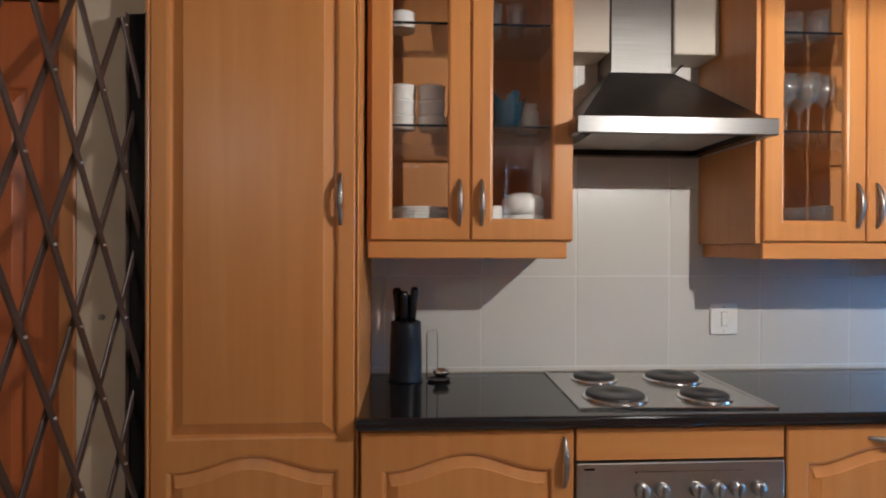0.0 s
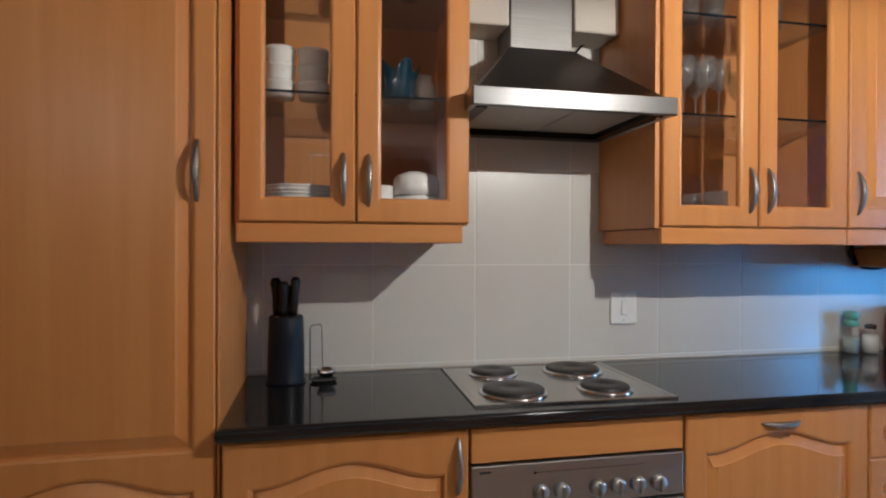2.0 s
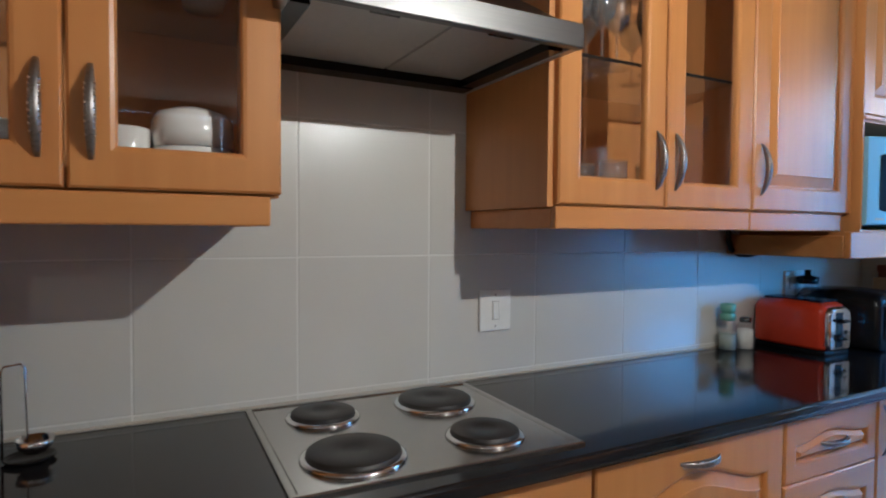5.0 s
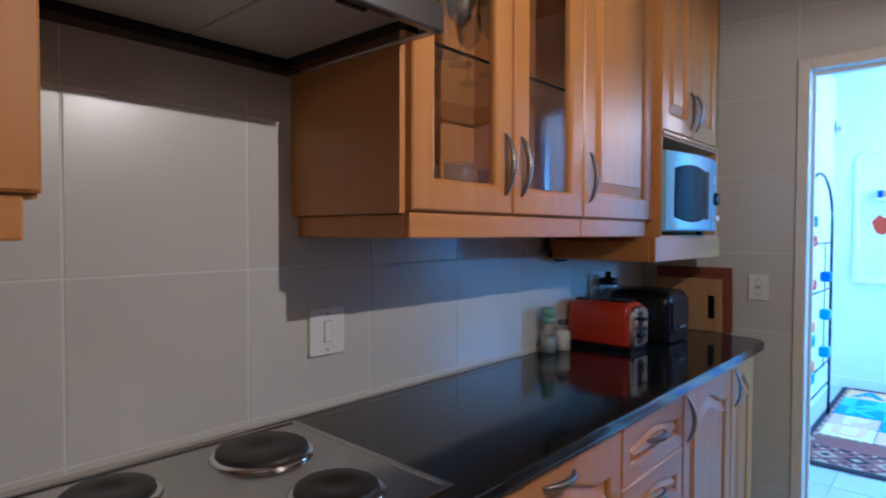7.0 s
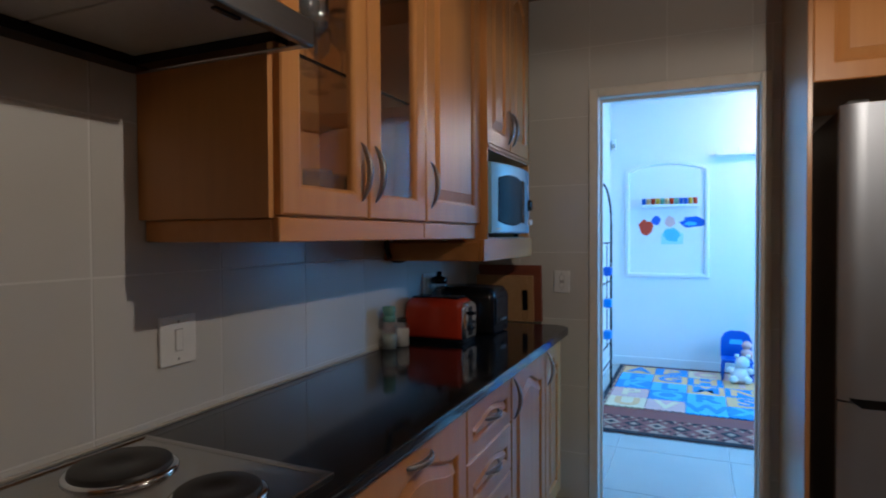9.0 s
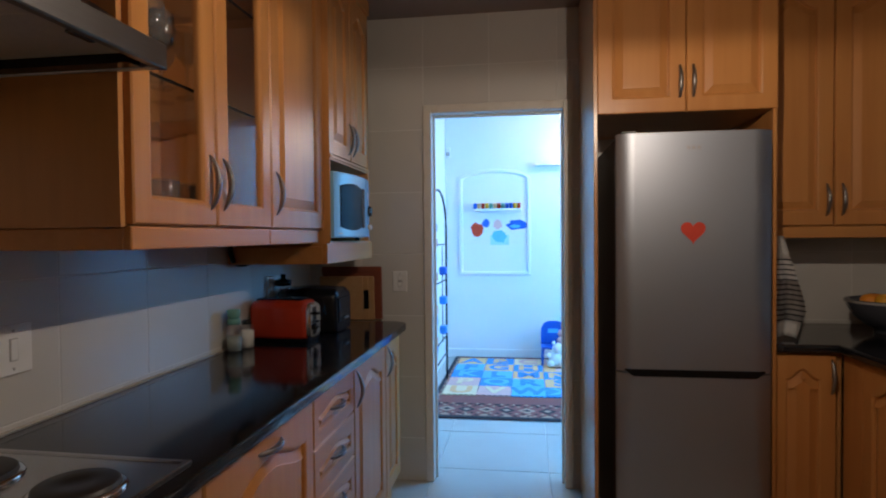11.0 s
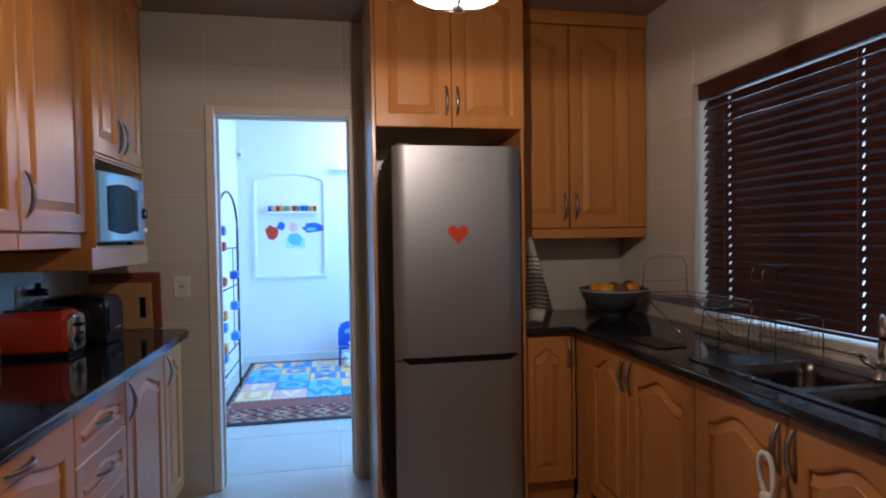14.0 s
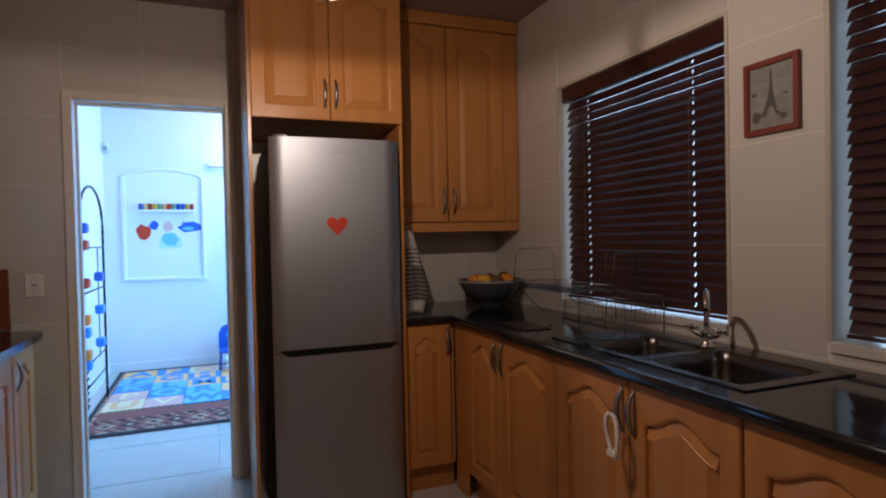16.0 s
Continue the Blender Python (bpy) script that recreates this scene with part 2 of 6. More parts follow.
FILTER = mat("aluminium_mesh", (0.50, 0.47, 0.42), 0.5, 0.5, grain=((400, 400, 400), (0.36, 0.33, 0.29), 0.7), bump=0.15, bump_scale=500)
WIRE = mat("dull_wire", (0.20, 0.195, 0.19), 0.25, 1.0)
REDBOARD = plain("red_brown_board", (0.22, 0.06, 0.03), 0.5)
PALEBOARD = mat("pale_board", (0.50, 0.29, 0.13), 0.5, grain=((3, 40, 40), (0.38, 0.20, 0.08), 0.6))
CLOTH = plain("white_cloth", (0.80, 0.78, 0.75), 0.9)
DARKCLOTH = plain("grey_stripe_cloth", (0.07, 0.07, 0.085), 0.9)
PAPER = plain("print_paper", (0.36, 0.35, 0.33), 0.6)
PRINT = mat("print_photo", (0.34, 0.33, 0.31), 0.6, grain=((38, 38, 38), (0.17, 0.165, 0.155), 0.8), spots=(22, (0.10, 0.097, 0.09), 0.5))
INK = plain("print_ink", (0.07, 0.065, 0.06), 0.6)
GREYINK = plain("print_grey", (0.24, 0.235, 0.22), 0.6)
FRAMERED = plain("red_frame", (0.19, 0.034, 0.022), 0.4)
BLUE = plain("blue_toy", (0.015, 0.10, 0.50), 0.4)
SKYBLUE = plain("sky_blue_foam", (0.14, 0.48, 0.80), 0.8)
FOAMORANGE = plain("orange_foam", (0.85, 0.48, 0.22), 0.8)
FOAMYELLOW = plain("yellow_foam", (0.86, 0.66, 0.42), 0.8)
FOAMPINK = plain("pink_foam", (0.76, 0.44, 0.40), 0.8)
FOAMBLUE = plain("blue_foam", (0.05, 0.27, 0.62), 0.8)
RUGRED = plain("rug_red", (0.27, 0.085, 0.07), 0.95)
RUGDARK = plain("rug_dark", (0.025, 0.022, 0.03), 0.95)
RUGTAN = plain("rug_tan", (0.50, 0.30, 0.21), 0.95)
SKYPALE = plain("pale_blue_paint", (0.42, 0.68, 0.80), 0.7)
CLEARSOAP = plain("pale_soap", (0.30, 0.34, 0.30), 0.3)
GREYPLASTIC = plain("grey_plastic", (0.40, 0.39, 0.38), 0.5)
SALT = plain("white_salt", (0.80, 0.79, 0.76), 0.9)
BEADORANGE = plain("orange_glass_bead", (0.80, 0.24, 0.03), 0.3)
BEADBLUE = plain("blue_glass_bead", (0.03, 0.25, 0.75), 0.3)
GREEN = plain("green_plastic", (0.16, 0.36, 0.28), 0.4)

# ---------------------------------------------------------------- mesh helpers
def part(name, bm, material, parent, label=""):
    me = bpy.data.meshes.new(name)
    bmesh.ops.recalc_face_normals(bm, faces=bm.faces[:])
    bm.to_mesh(me)
    bm.free()
    me.materials.append(material)
    ob = new(name, me)
    ob.parent = parent
    if label:
        tagged(ob, label)
    return ob


def thing(name, m, label, category, group="", kind=""):
    ob = new(name)
    ob.empty_display_size = 0.05
    ob.matrix_world = m
    return tagged(ob, label, category, group, kind)


def solid(name, bm, material, label, category, kind="", group=""):
    return tagged(part(name, bm, material, None), label, category, group, kind)


def add_box(bm, x0, x1, y0, y1, z0, z1, bevel=0.0, segs=1):
    m = Matrix.LocRotScale(((x0 + x1) / 2, (y0 + y1) / 2, (z0 + z1) / 2), None, (abs(x1 - x0), abs(y1 - y0), abs(z1 - z0)))
    vs = bmesh.ops.create_cube(bm, size=1, matrix=m)["verts"]
    if bevel:
        es = list({e for v in vs for e in v.link_edges})
        bmesh.ops.bevel(bm, geom=es, offset=bevel, segments=segs, affect="EDGES", profile=0.5)
    return bm


def box(x0, x1, y0, y1, z0, z1, bevel=0.0, segs=1):
    return add_box(bmesh.new(), x0, x1, y0, y1, z0, z1, bevel, segs)


def add_tube(bm, pts, r, n=8, caps=True, squash=1.0):
    """Tube along points; r is a radius or a list of radii."""
    pts = [Vector(p) for p in pts]
    rings = []
    for i, p in enumerate(pts):
        d = (pts[min(i + 1, len(pts) - 1)] - pts[max(i - 1, 0)]).normalized()
        u = d.cross(Vector((0, 0, 1)))
        if u.length < 0.05:
            u = d.cross(Vector((0, 1, 0)))
        u.normalize()
        v = d.cross(u).normalized()
        rr = r[i] if isinstance(r, (list, tuple)) else r
        rings.append([bm.verts.new(p + rr * (math.cos(k * 2 * math.pi / n) * u + squash * math.sin(k * 2 * math.pi / n) * v))
                      for k in range(n)])
    for a, b in zip(rings, rings[1:]):
        for k in range(n):
            bm.faces.new((a[k], a[(k + 1) % n], b[(k + 1) % n], b[k])).smooth = True
    if caps:
        bm.faces.new(rings[0])
        bm.faces.new(rings[-1])
    return bm


def tube(pts, r, n=8, caps=True):
    return add_tube(bmesh.new(), pts, r, n, caps)


def add_lathe(bm, profile, n=24, at=(0, 0, 0)):
    """Turned body: profile of (radius, height) from the foot up."""
    rings = []
    for r, z in profile:
        if r < 1e-5:
            rings.append([bm.verts.new((at[0], at[1], at[2] + z))])
        else:
            rings.append([bm.verts.new((at[0] + r * math.cos(k * 2 * math.pi / n), at[1] + r * math.sin(k * 2 * math.pi / n), at[2] + z))
                          for k in range(n)])
    for a, b in zip(rings, rings[1:]):
        for k in range(n):
            j = (k + 1) % n
            if len(a) == 1 and len(b) == 1:
                continue
            if len(a) == 1:
                f = bm.faces.new((a[0], b[k], b[j]))
            elif len(b) == 1:
                f = bm.faces.new((a[k], a[j], b[0]))
            else:
                f = bm.faces.new((a[k], a[j], b[j], b[k]))
            f.smooth = True
    return bm


def lathe(profile, n=24, at=(0, 0, 0)):
    return add_lathe(bmesh.new(), profile, n, at)


def prism(outline, z0, z1, bevel=0.0, segs=2):
    """Upright prism over an outline of (x, y)."""
    bm = bmesh.new()
    low = [bm.verts.new((x, y, z0)) for x, y in outline]
    top = [bm.verts.new((x, y, z1)) for x, y in outline]
    n = len(outline)
    bm.faces.new(low)
    bm.faces.new(top)
    for k in range(n):
        bm.faces.new((low[k], low[(k + 1) % n], top[(k + 1) % n], top[k]))
    if bevel:
        es = [e for e in bm.edges if abs(e.verts[0].co.z - e.verts[1].co.z) < 1e-6]
        bmesh.ops.bevel(bm, geom=es, offset=bevel, segments=segs, affect="EDGES", profile=0.5)
    return bm


def plate(outline, y0, y1):
    """Upright plate over an outline of (x, z), between two depths."""
    bm = prism(outline, -y1, -y0)
    bmesh.ops.rotate(bm, cent=(0, 0, 0), matrix=Matrix.Rotation(radians(90), 3, "X"), verts=bm.verts[:])
    return bm


def wall_with_holes(u0, u1, z0, z1, holes, d0, d1, axis):
    """Wall along axis 'x' or 'y' from u0 to u1, thickness d0..d1, with rectangular holes (u0, u1, z0, z1)."""
    bm = bmesh.new()
    us = sorted({u0, u1, *[h[0] for h in holes], *[h[1] for h in holes]})
    zs = sorted({z0, z1, *[h[2] for h in holes], *[h[3] for h in holes]})
    for a, b in zip(us, us[1:]):
        for c, d in zip(zs, zs[1:]):
            hit = any(h[0] <= (a + b) / 2 <= h[1] and h[2] <= (c + d) / 2 <= h[3] for h in holes)
            if not hit:
                if axis == "x":
                    add_box(bm, a, b, d0, d1, c, d)
                else:
                    add_box(bm, d0, d1, a, b, c, d)
    bmesh.ops.remove_doubles(bm, verts=bm.verts[:], dist=1e-5)
    bm.verts.index_update()
    faces = {}
    for f in bm.faces[:]:
        faces.setdefault(frozenset(v.index for v in f.verts), []).append(f)
    twice = [f for g in faces.values() if len(g) > 1 for f in g]
    bmesh.ops.delete(bm, geom=twice, context="FACES_ONLY")
    return bm


# ---------------------------------------------------------------- joinery
def arch_outline(x0, x1, z0, z1, rise, n=20):
    """Opening of a door: shoulders at z1 - rise, then an ogee hump up to z1. Counter-clockwise from bottom left."""
    pts = [(x0, z0), (x1, z0)]
    if rise <= 0:
        return pts + [(x1, z1), (x0, z1)]
    c, hw = (x0 + x1) / 2, (x1 - x0) / 2
    for k in range(n + 1):
        u = 1 - 2 * k / n
        a = min(1, abs(u) / 0.86)
        pts.append((c + u * hw, z1 - rise + rise * (0.5 + 0.5 * math.cos(math.pi * a)) ** 0.85))
    return pts


def inset(pts, d):
    out, n = [], len(pts)
    for i in range(n):
        p0, p1, p2 = (Vector(pts[(i + k - 1) % n]) for k in range(3))
        a, b = (p1 - p0).normalized(), (p2 - p1).normalized()
        na, nb = Vector((-a.y, a.x)), Vector((-b.y, b.x))
        m = (na + nb).normalized()
        out.append(tuple(p1 + m * (d / max(0.35, m.dot(na)))))
    return out


def ring_faces(bm, loops):
    rings = [[bm.verts.new((x, y, z)) for x, z in loop] for loop, y in loops]
    n = len(rings[0])
    for a, b in zip(rings, rings[1:]):
        for k in range(n):
            bm.faces.new((a[k], a[(k + 1) % n], b[(k + 1) % n], b[k]))
    return rings


def door_leaf(owner, x0, x1, z0, z1, rise=0.04, glass=False, stile=0.058, name="door", t=0.02, top=None, wood=None, bottom=None, rounded_low=True, rounded_high=True):
    """A framed door, its face at y = 0 looking to -y; raised panel or a glass pane."""
    top = stile if top is None else top
    inner = arch_outline(x0 + stile, x1 - stile, z0 + (stile if bottom is None else bottom), z1 - top, 0 if glass else rise)
    if rise <= 0 or glass:
        outer = [(x0, z0), (x1, z0), (x1, z1), (x0, z1)]
    else:
        outer = [(x0, z0), (x1, z0), (x1, z1), *[(x, z1) for x, _ in inner[3:-1]], (x0, z1)]
    bm = bmesh.new()
    rings = ring_faces(bm, [(outer, t), (outer, 0.004), ([(min(max(x, x0 + 0.004), x1 - 0.004), min(max(z, z0 + (0.004 if rounded_low else 0)), z1 - (0.004 if rounded_high else 0)))
                             for x, z in outer], 0.0),
                            (inner, 0.0), (inset(inner, 0.006), 0.002), (inset(inner, 0.009), 0.006), (inset(inner, 0.010), 0.012)] + ([(inset(inner, 0.010), t)] if glass else []))
    if not glass:
        bm.faces.new(rings[0])
    leaf = part(name, bm, wood or WOOD, owner)
    if glass:
        p = inset(inner, 0.008)
        pane = part("pane", box(p[0][0], p[1][0], 0.011, 0.015, p[0][1], p[2][1]), GLASS, leaf, "clear glass pane")
        pane.visible_shadow = False
    else:
        bm = bmesh.new()
        k = min(1.0, 0.33 * min(x1 - x0 - 2 * stile, z1 - z0 - stile - top - rise) / 0.046)
        rings = ring_faces(bm, [(inset(inner, 0.010), 0.012), (inset(inner, 0.010 + 0.004 * k), 0.0125), (inset(inner, 0.010 + 0.032 * k), 0.002), (inset(inner, 0.010 + 0.0335 * k), 0.0005), (inset(inner, 0.010 + 0.036 * k), 0.0003)])
        bm.faces.new(rings[-1])
        part("raised_panel", bm, wood or WOOD, leaf)
    return leaf


def handle(leaf, x, z, upright=True, length=0.145):
    """Pewter crescent handle: a bowed flat strap, deepest in the middle, with a double row of beads."""
    bm = bmesh.new()
    n, rings = 21, []

    def at(along, across, out):
        return (x + across, out, z + along) if upright else (x + along, out, z + across)

    for k in range(n):
        s = 2 * k / (n - 1) - 1
        bow = (1 - s * s) ** 0.85
        outer, inner = -0.030 * bow - 0.0015, -0.019 * bow * (1 - 0.25 * s * s) + 0.0005
        half = 0.0034 + 0.0048 * (1 - abs(s)) ** 0.5
        along = s * length / 2
        rings.append([bm.verts.new(at(along, c, o)) for c, o in ((-half, inner), (half, inner), (half, (outer * 2 + inner) / 3),
                                                                 (half * 0.55, outer), (-half * 0.55, outer), (-half, (outer * 2 + inner) / 3))])
    for a, b in zip(rings, rings[1:]):
        for q in range(6):
            bm.faces.new((a[q], a[(q + 1) % 6], b[(q + 1) % 6], b[q])).smooth = True
    bm.faces.new(rings[0])
    bm.faces.new(rings[-1])
    grip = part("handle", bm, PEWTER, leaf, "pewter bow handle with a beaded grip")
    bm = bmesh.new()
    for k in range(9):
        s = (k - 4) / 4 * 0.52
        out = -0.030 * (1 - s * s) ** 0.85 - 0.0008
        for c in (-0.0056, 0.0056):
            bmesh.ops.create_icosphere(bm, subdivisions=1, radius=0.0032, matrix=Matrix.Translation(at(s * length / 2, c, out + 0.003)))
    for f in bm.faces:
        f.smooth = True
    part("beading", bm, CHROME, grip, "bright bead rows")
    return grip


NORTH, EAST, SOUTH = 0, -90, 180   # turn of units whose fronts look to -y, -x, +y

# ---------------------------------------------------------------- the setting
N, E, S, W = 2.69, 3.285, -0.34, -2.3
CEILING, WT = 2.55, 0.12
WIN = [(1.46, 2.53, 0.965, 2.06), (-0.02, 1.09, 0.965, 2.06)]
DOORWAY = (1.245, 2.02, 0.0, 2.055)
FAR, HN, HS = 6.62, 2.37, -0.30

solid("wall_north", wall_with_holes(W - WT, E + WT, 0, CEILING, [], N + 0.0018, N + WT, "x"), GROUT,
      "cream painted kitchen wall behind the units", "wall", "structure")
solid("wall_south", wall_with_holes(W - WT, E + WT, 0, CEILING, WIN, S - 0.22, S - 0.0018, "x"), GROUT,
      "cream wall with two window openings", "wall", "structure")
solid("wall_east", wall_with_holes(S - 0.004, N + 0.004, 0, CEILING, [DOORWAY], E + 0.0018, E + WT, "y"), GROUT,
      "cream wall with a doorway to the hall", "wall", "structure")
solid("wall_west", wall_with_holes(S, N, 0, CEILING, [], W - WT, W, "y"), WALL,
      "cream wall that closes the kitchen", "wall", "structure")
bm = box(-0.788, -0.5735, 2.222, N, 0, CEILING)
add_box(bm, -1.72, -0.788, 2.222, N, 2.13, CEILING)
add_box(bm, W, -1.72, 2.222, N, 0, CEILING)
solid("wall_return", bm, PLASTER, "cream wall round the back door", "wall", "structure")
solid("ceiling", box(W - WT, E + WT, S - 0.22, N + WT, CEILING, CEILING + 0.1), CEIL, "brownish painted ceiling board", "ceiling", "structure")
solid("ground", box(-60, 60, -60, 60, -0.12, -0.06), DARKFLOOR, "brown ground around the house", "ground", "structure")

# hall beyond the doorway
solid("hall_wall_far", box(FAR, FAR + WT, HS - WT, HN + WT, 0, 2.7), WHITEWALL, "white painted hall wall", "wall", "structure")
solid("hall_wall_north", box(E + WT, FAR, HN, HN + WT, 0, 2.7), WHITEWALL, "white painted hall side wall", "wall", "structure")
solid("hall_wall_south", wall_with_holes(E + WT, FAR, 0, 2.7, [(4.05, 6.05, 0.9, 2.4)], HS - WT, HS, "x"), WHITEWALL,
      "white hall wall with a window opening", "wall", "structure")
solid("hall_wall_west", wall_with_holes(HS, HN, 0, 2.7, [(DOORWAY[0], DOORWAY[1], 0, 2.055)], E + WT + 0.002, E + WT + 0.014, "y"), WHITEWALL,
      "white hall side of the doorway wall", "wall", "structure")
solid("hall_ceiling", box(E + WT, FAR + WT, HS - WT, HN + WT, 2.7, 2.8), WHITEWALL, "white hall ceiling", "ceiling", "structure")
bm = box(FAR - 0.014, FAR, HS, HN, 0, 0.09, 0.003)
add_box(bm, E + WT + 0.02, FAR - 0.014, HN - 0.014, HN, 0, 0.09, 0.003)
solid("baseboard", bm, WHITEWALL, "white hall skirting board", "baseboard", "structure")

# doorway lining
frame_1 = thing("door_frame", pose(E, 0, 0), "cream painted steel door frame of the hall doorway", "door frame", kind="structure")
y0, y1, zt = DOORWAY[0], DOORWAY[1], DOORWAY[3]
for nm, b in (("jamb", (-0.014, WT + 0.02, y1 - 0.034, y1 + 0.012, 0, zt + 0.012)), ("jamb", (-0.014, WT + 0.02, y0 - 0.012, y0 + 0.034, 0, zt + 0.012)),
              ("head", (-0.014, WT + 0.02, y0 + 0.034, y1 - 0.034, zt - 0.034, zt + 0.012))):
    part(nm, box(*b, 0.004), FRAMEPAINT, frame_1)
for nm, b in (("stop", (0.05, 0.07, y1 - 0.046, y1 - 0.034, 0, zt - 0.034)), ("stop", (0.05, 0.07, y0 + 0.034, y0 + 0.046, 0, zt - 0.034)),
              ("stop", (0.05, 0.07, y0 + 0.046, y1 - 0.046, zt - 0.046, zt - 0.034))):
    part(nm, box(*b, 0.002), FRAMEPAINT, frame_1)

# floors
floor = solid("floor", box(W - WT, 3.475, S - 0.2, N + 0.1, -0.06, -0.004), GROUT, "grey brown tiled kitchen floor", "floor", "structure")
hall_floor = solid("hall_floor", box(3.475, FAR + WT, HS - WT, HN + WT, -0.06, -0.004), GROUT, "pale tiled hall floor", "floor", "structure")

# windows with reveals, sills and slatted blinds
def window(i, x0, x1, z0, z1):
    win = thing("window_%d" % i, pose(0, S, 0), "window with a white frame behind a dark wooden blind", "window", kind="structure")
    for b in ((x0, x0 + 0.012, z0, z1), (x1 - 0.012, x1, z0, z1), (x0 + 0.012, x1 - 0.012, z0, z0 + 0.006), (x0 + 0.012, x1 - 0.012, z1 - 0.03, z1)):
        part("window_frame", box(b[0], b[1], -0.20, -0.16, b[2], b[3], 0.003), WHITE, win)
    pane = part("pane", box(x0 + 0.012, x1 - 0.012, -0.182, -0.178, z0 + 0.006, z1 - 0.03), GLASS, win)
    pane.visible_shadow = False
    part("window_sill", box(x0 + 0.001, x1 - 0.001, -0.158, 0.012, z0 - 0.030, z0 + 0.003, 0.003), TILE, win)
    for b in ((x0 - 0.012, x0 + 0.004, z0, z1 + 0.012), (x1 - 0.004, x1 + 0.012, z0, z1 + 0.012), (x0 + 0.004, x1 - 0.004, z1 - 0.004, z1 + 0.012)):
        part("reveal_trim", box(b[0], b[1], -0.15, 0.003, b[2], b[3], 0.002), WALL, win)


for i, (x0, x1, z0, z1) in enumerate(WIN):
    window(i + 1, x0, x1, z0, z1)


def slat_mesh(length):
    """One bowed slat, split where the ladder cords run."""
    bm = bmesh.new()
    cuts = [0, 0.176, 0.184, length - 0.179, length - 0.163, length]
    for a, b in ((cuts[0], cuts[1]), (cuts[2], cuts[3]), (cuts[4], cuts[5])):
        prof = [(-0.025, -0.0012), (0.0, 0.0012), (0.025, -0.0012), (0.025, 0.0016), (0.0, 0.004), (-0.025, 0.0016)]
        r0 = [bm.verts.new((a, y, z)) for y, z in prof]
        r1 = [bm.verts.new((b, y, z)) for y, z in prof]
        for k in range(6):
            bm.faces.new((r0[k], r0[(k + 1) % 6], r1[(k + 1) % 6], r1[k]))
        bm.faces.new(r0)
        bm.faces.new(r1)
    # thin bridge that keeps the three lengths one piece
    for a, g in ((0.176, 0.008), (length - 0.179, 0.016)):
        add_box(bm, a, a + g, -0.025, -0.009, -0.001, 0.0025)
        add_box(bm, a, a + g, 0.009, 0.025, -0.001, 0.0025)
    me = bpy.data.meshes.new("slat")
    bmesh.ops.recalc_face_normals(bm, faces=bm.faces[:])
    bm.to_mesh(me)
    bm.free()
    me.materials.append(BLIND)
    return me


def blind(x0, x1, z0, z1):
    y = S - 0.052
    b = thing("venetian_blind", pose(x0 + 0.006, y, 0), "closed dark mahogany venetian blind in a window recess", "blind", "kitchen blinds")
    ln = x1 - x0 - 0.044
    part("headrail", box(0, x1 - x0 - 0.014, -0.03, 0.035, z1 - 0.075, z1 - 0.004, 0.004), BLIND, b)
    me = slat_mesh(ln)
    top, low, n = z1 - 0.1018, z0 + 0.050, 25
    for k in range(n):
        s = new("slat", me)
        s.parent = b
        s.location = (0.014, 0, low + (top - low) * k / (n - 1))
        s.rotation_euler = (radians(-62 + random.uniform(-1.5, 1.5)), 0, radians(random.uniform(-0.1, 0.1)))
    part("bottom_rail", box(0.014, ln + 0.014, -0.024, 0.026, z0 + 0.014, z0 + 0.026, 0.003), BLIND, b)
    for cx in (0.196, ln - 0.149):
        part("ladder_cord", tube([(cx, 0.026, z0 + 0.03), (cx, 0.026, z1 - 0.07)], 0.0012, 5), CORD, b)


for x0, x1, z0, z1 in WIN:
    blind(x0, x1, z0, z1)

# bright daylight distance outside the windows
glow = glow_mat("daylight_distance", (0.56, 0.82, 1.0), 2.6)
solid("backdrop", box(-3.0, 6.4, -3.02, -3.0, -0.05, 4.0), glow, "bright hazy daylight distance outside the windows", "backdrop", "structure")


# ---------------------------------------------------------------- kitchen units
def carcass(owner, w, d, z0, z1, t=0.016, y0=0.021, material=None, topless=False):
    """Open-fronted box of boards behind the doors."""
    for name, b in (("side_board", (0, t, y0, d, z0, z1)), ("side_board", (w - t, w, y0, d, z0, z1)), ("bottom_board", (t, w - t, y0, d, z0, z0 + t)),
                    ("top_board", (t, w - t, y0, d, z1 - t, z1)), ("back_board", (t, w - t, d - 0.006, d, z0 + t, z1 - t))):
        if not (topless and name == "top_board"):
            part(name, box(*b), material or CARCASS, owner)


def unit_at(name, x, y, turn, label, group="", category="cabinet"):
    return thing(name, pose(x, y, 0, 0, 0, turn), label, category, group)


BASE0, BASE1 = 0.13, 0.862
KICK = 0.05


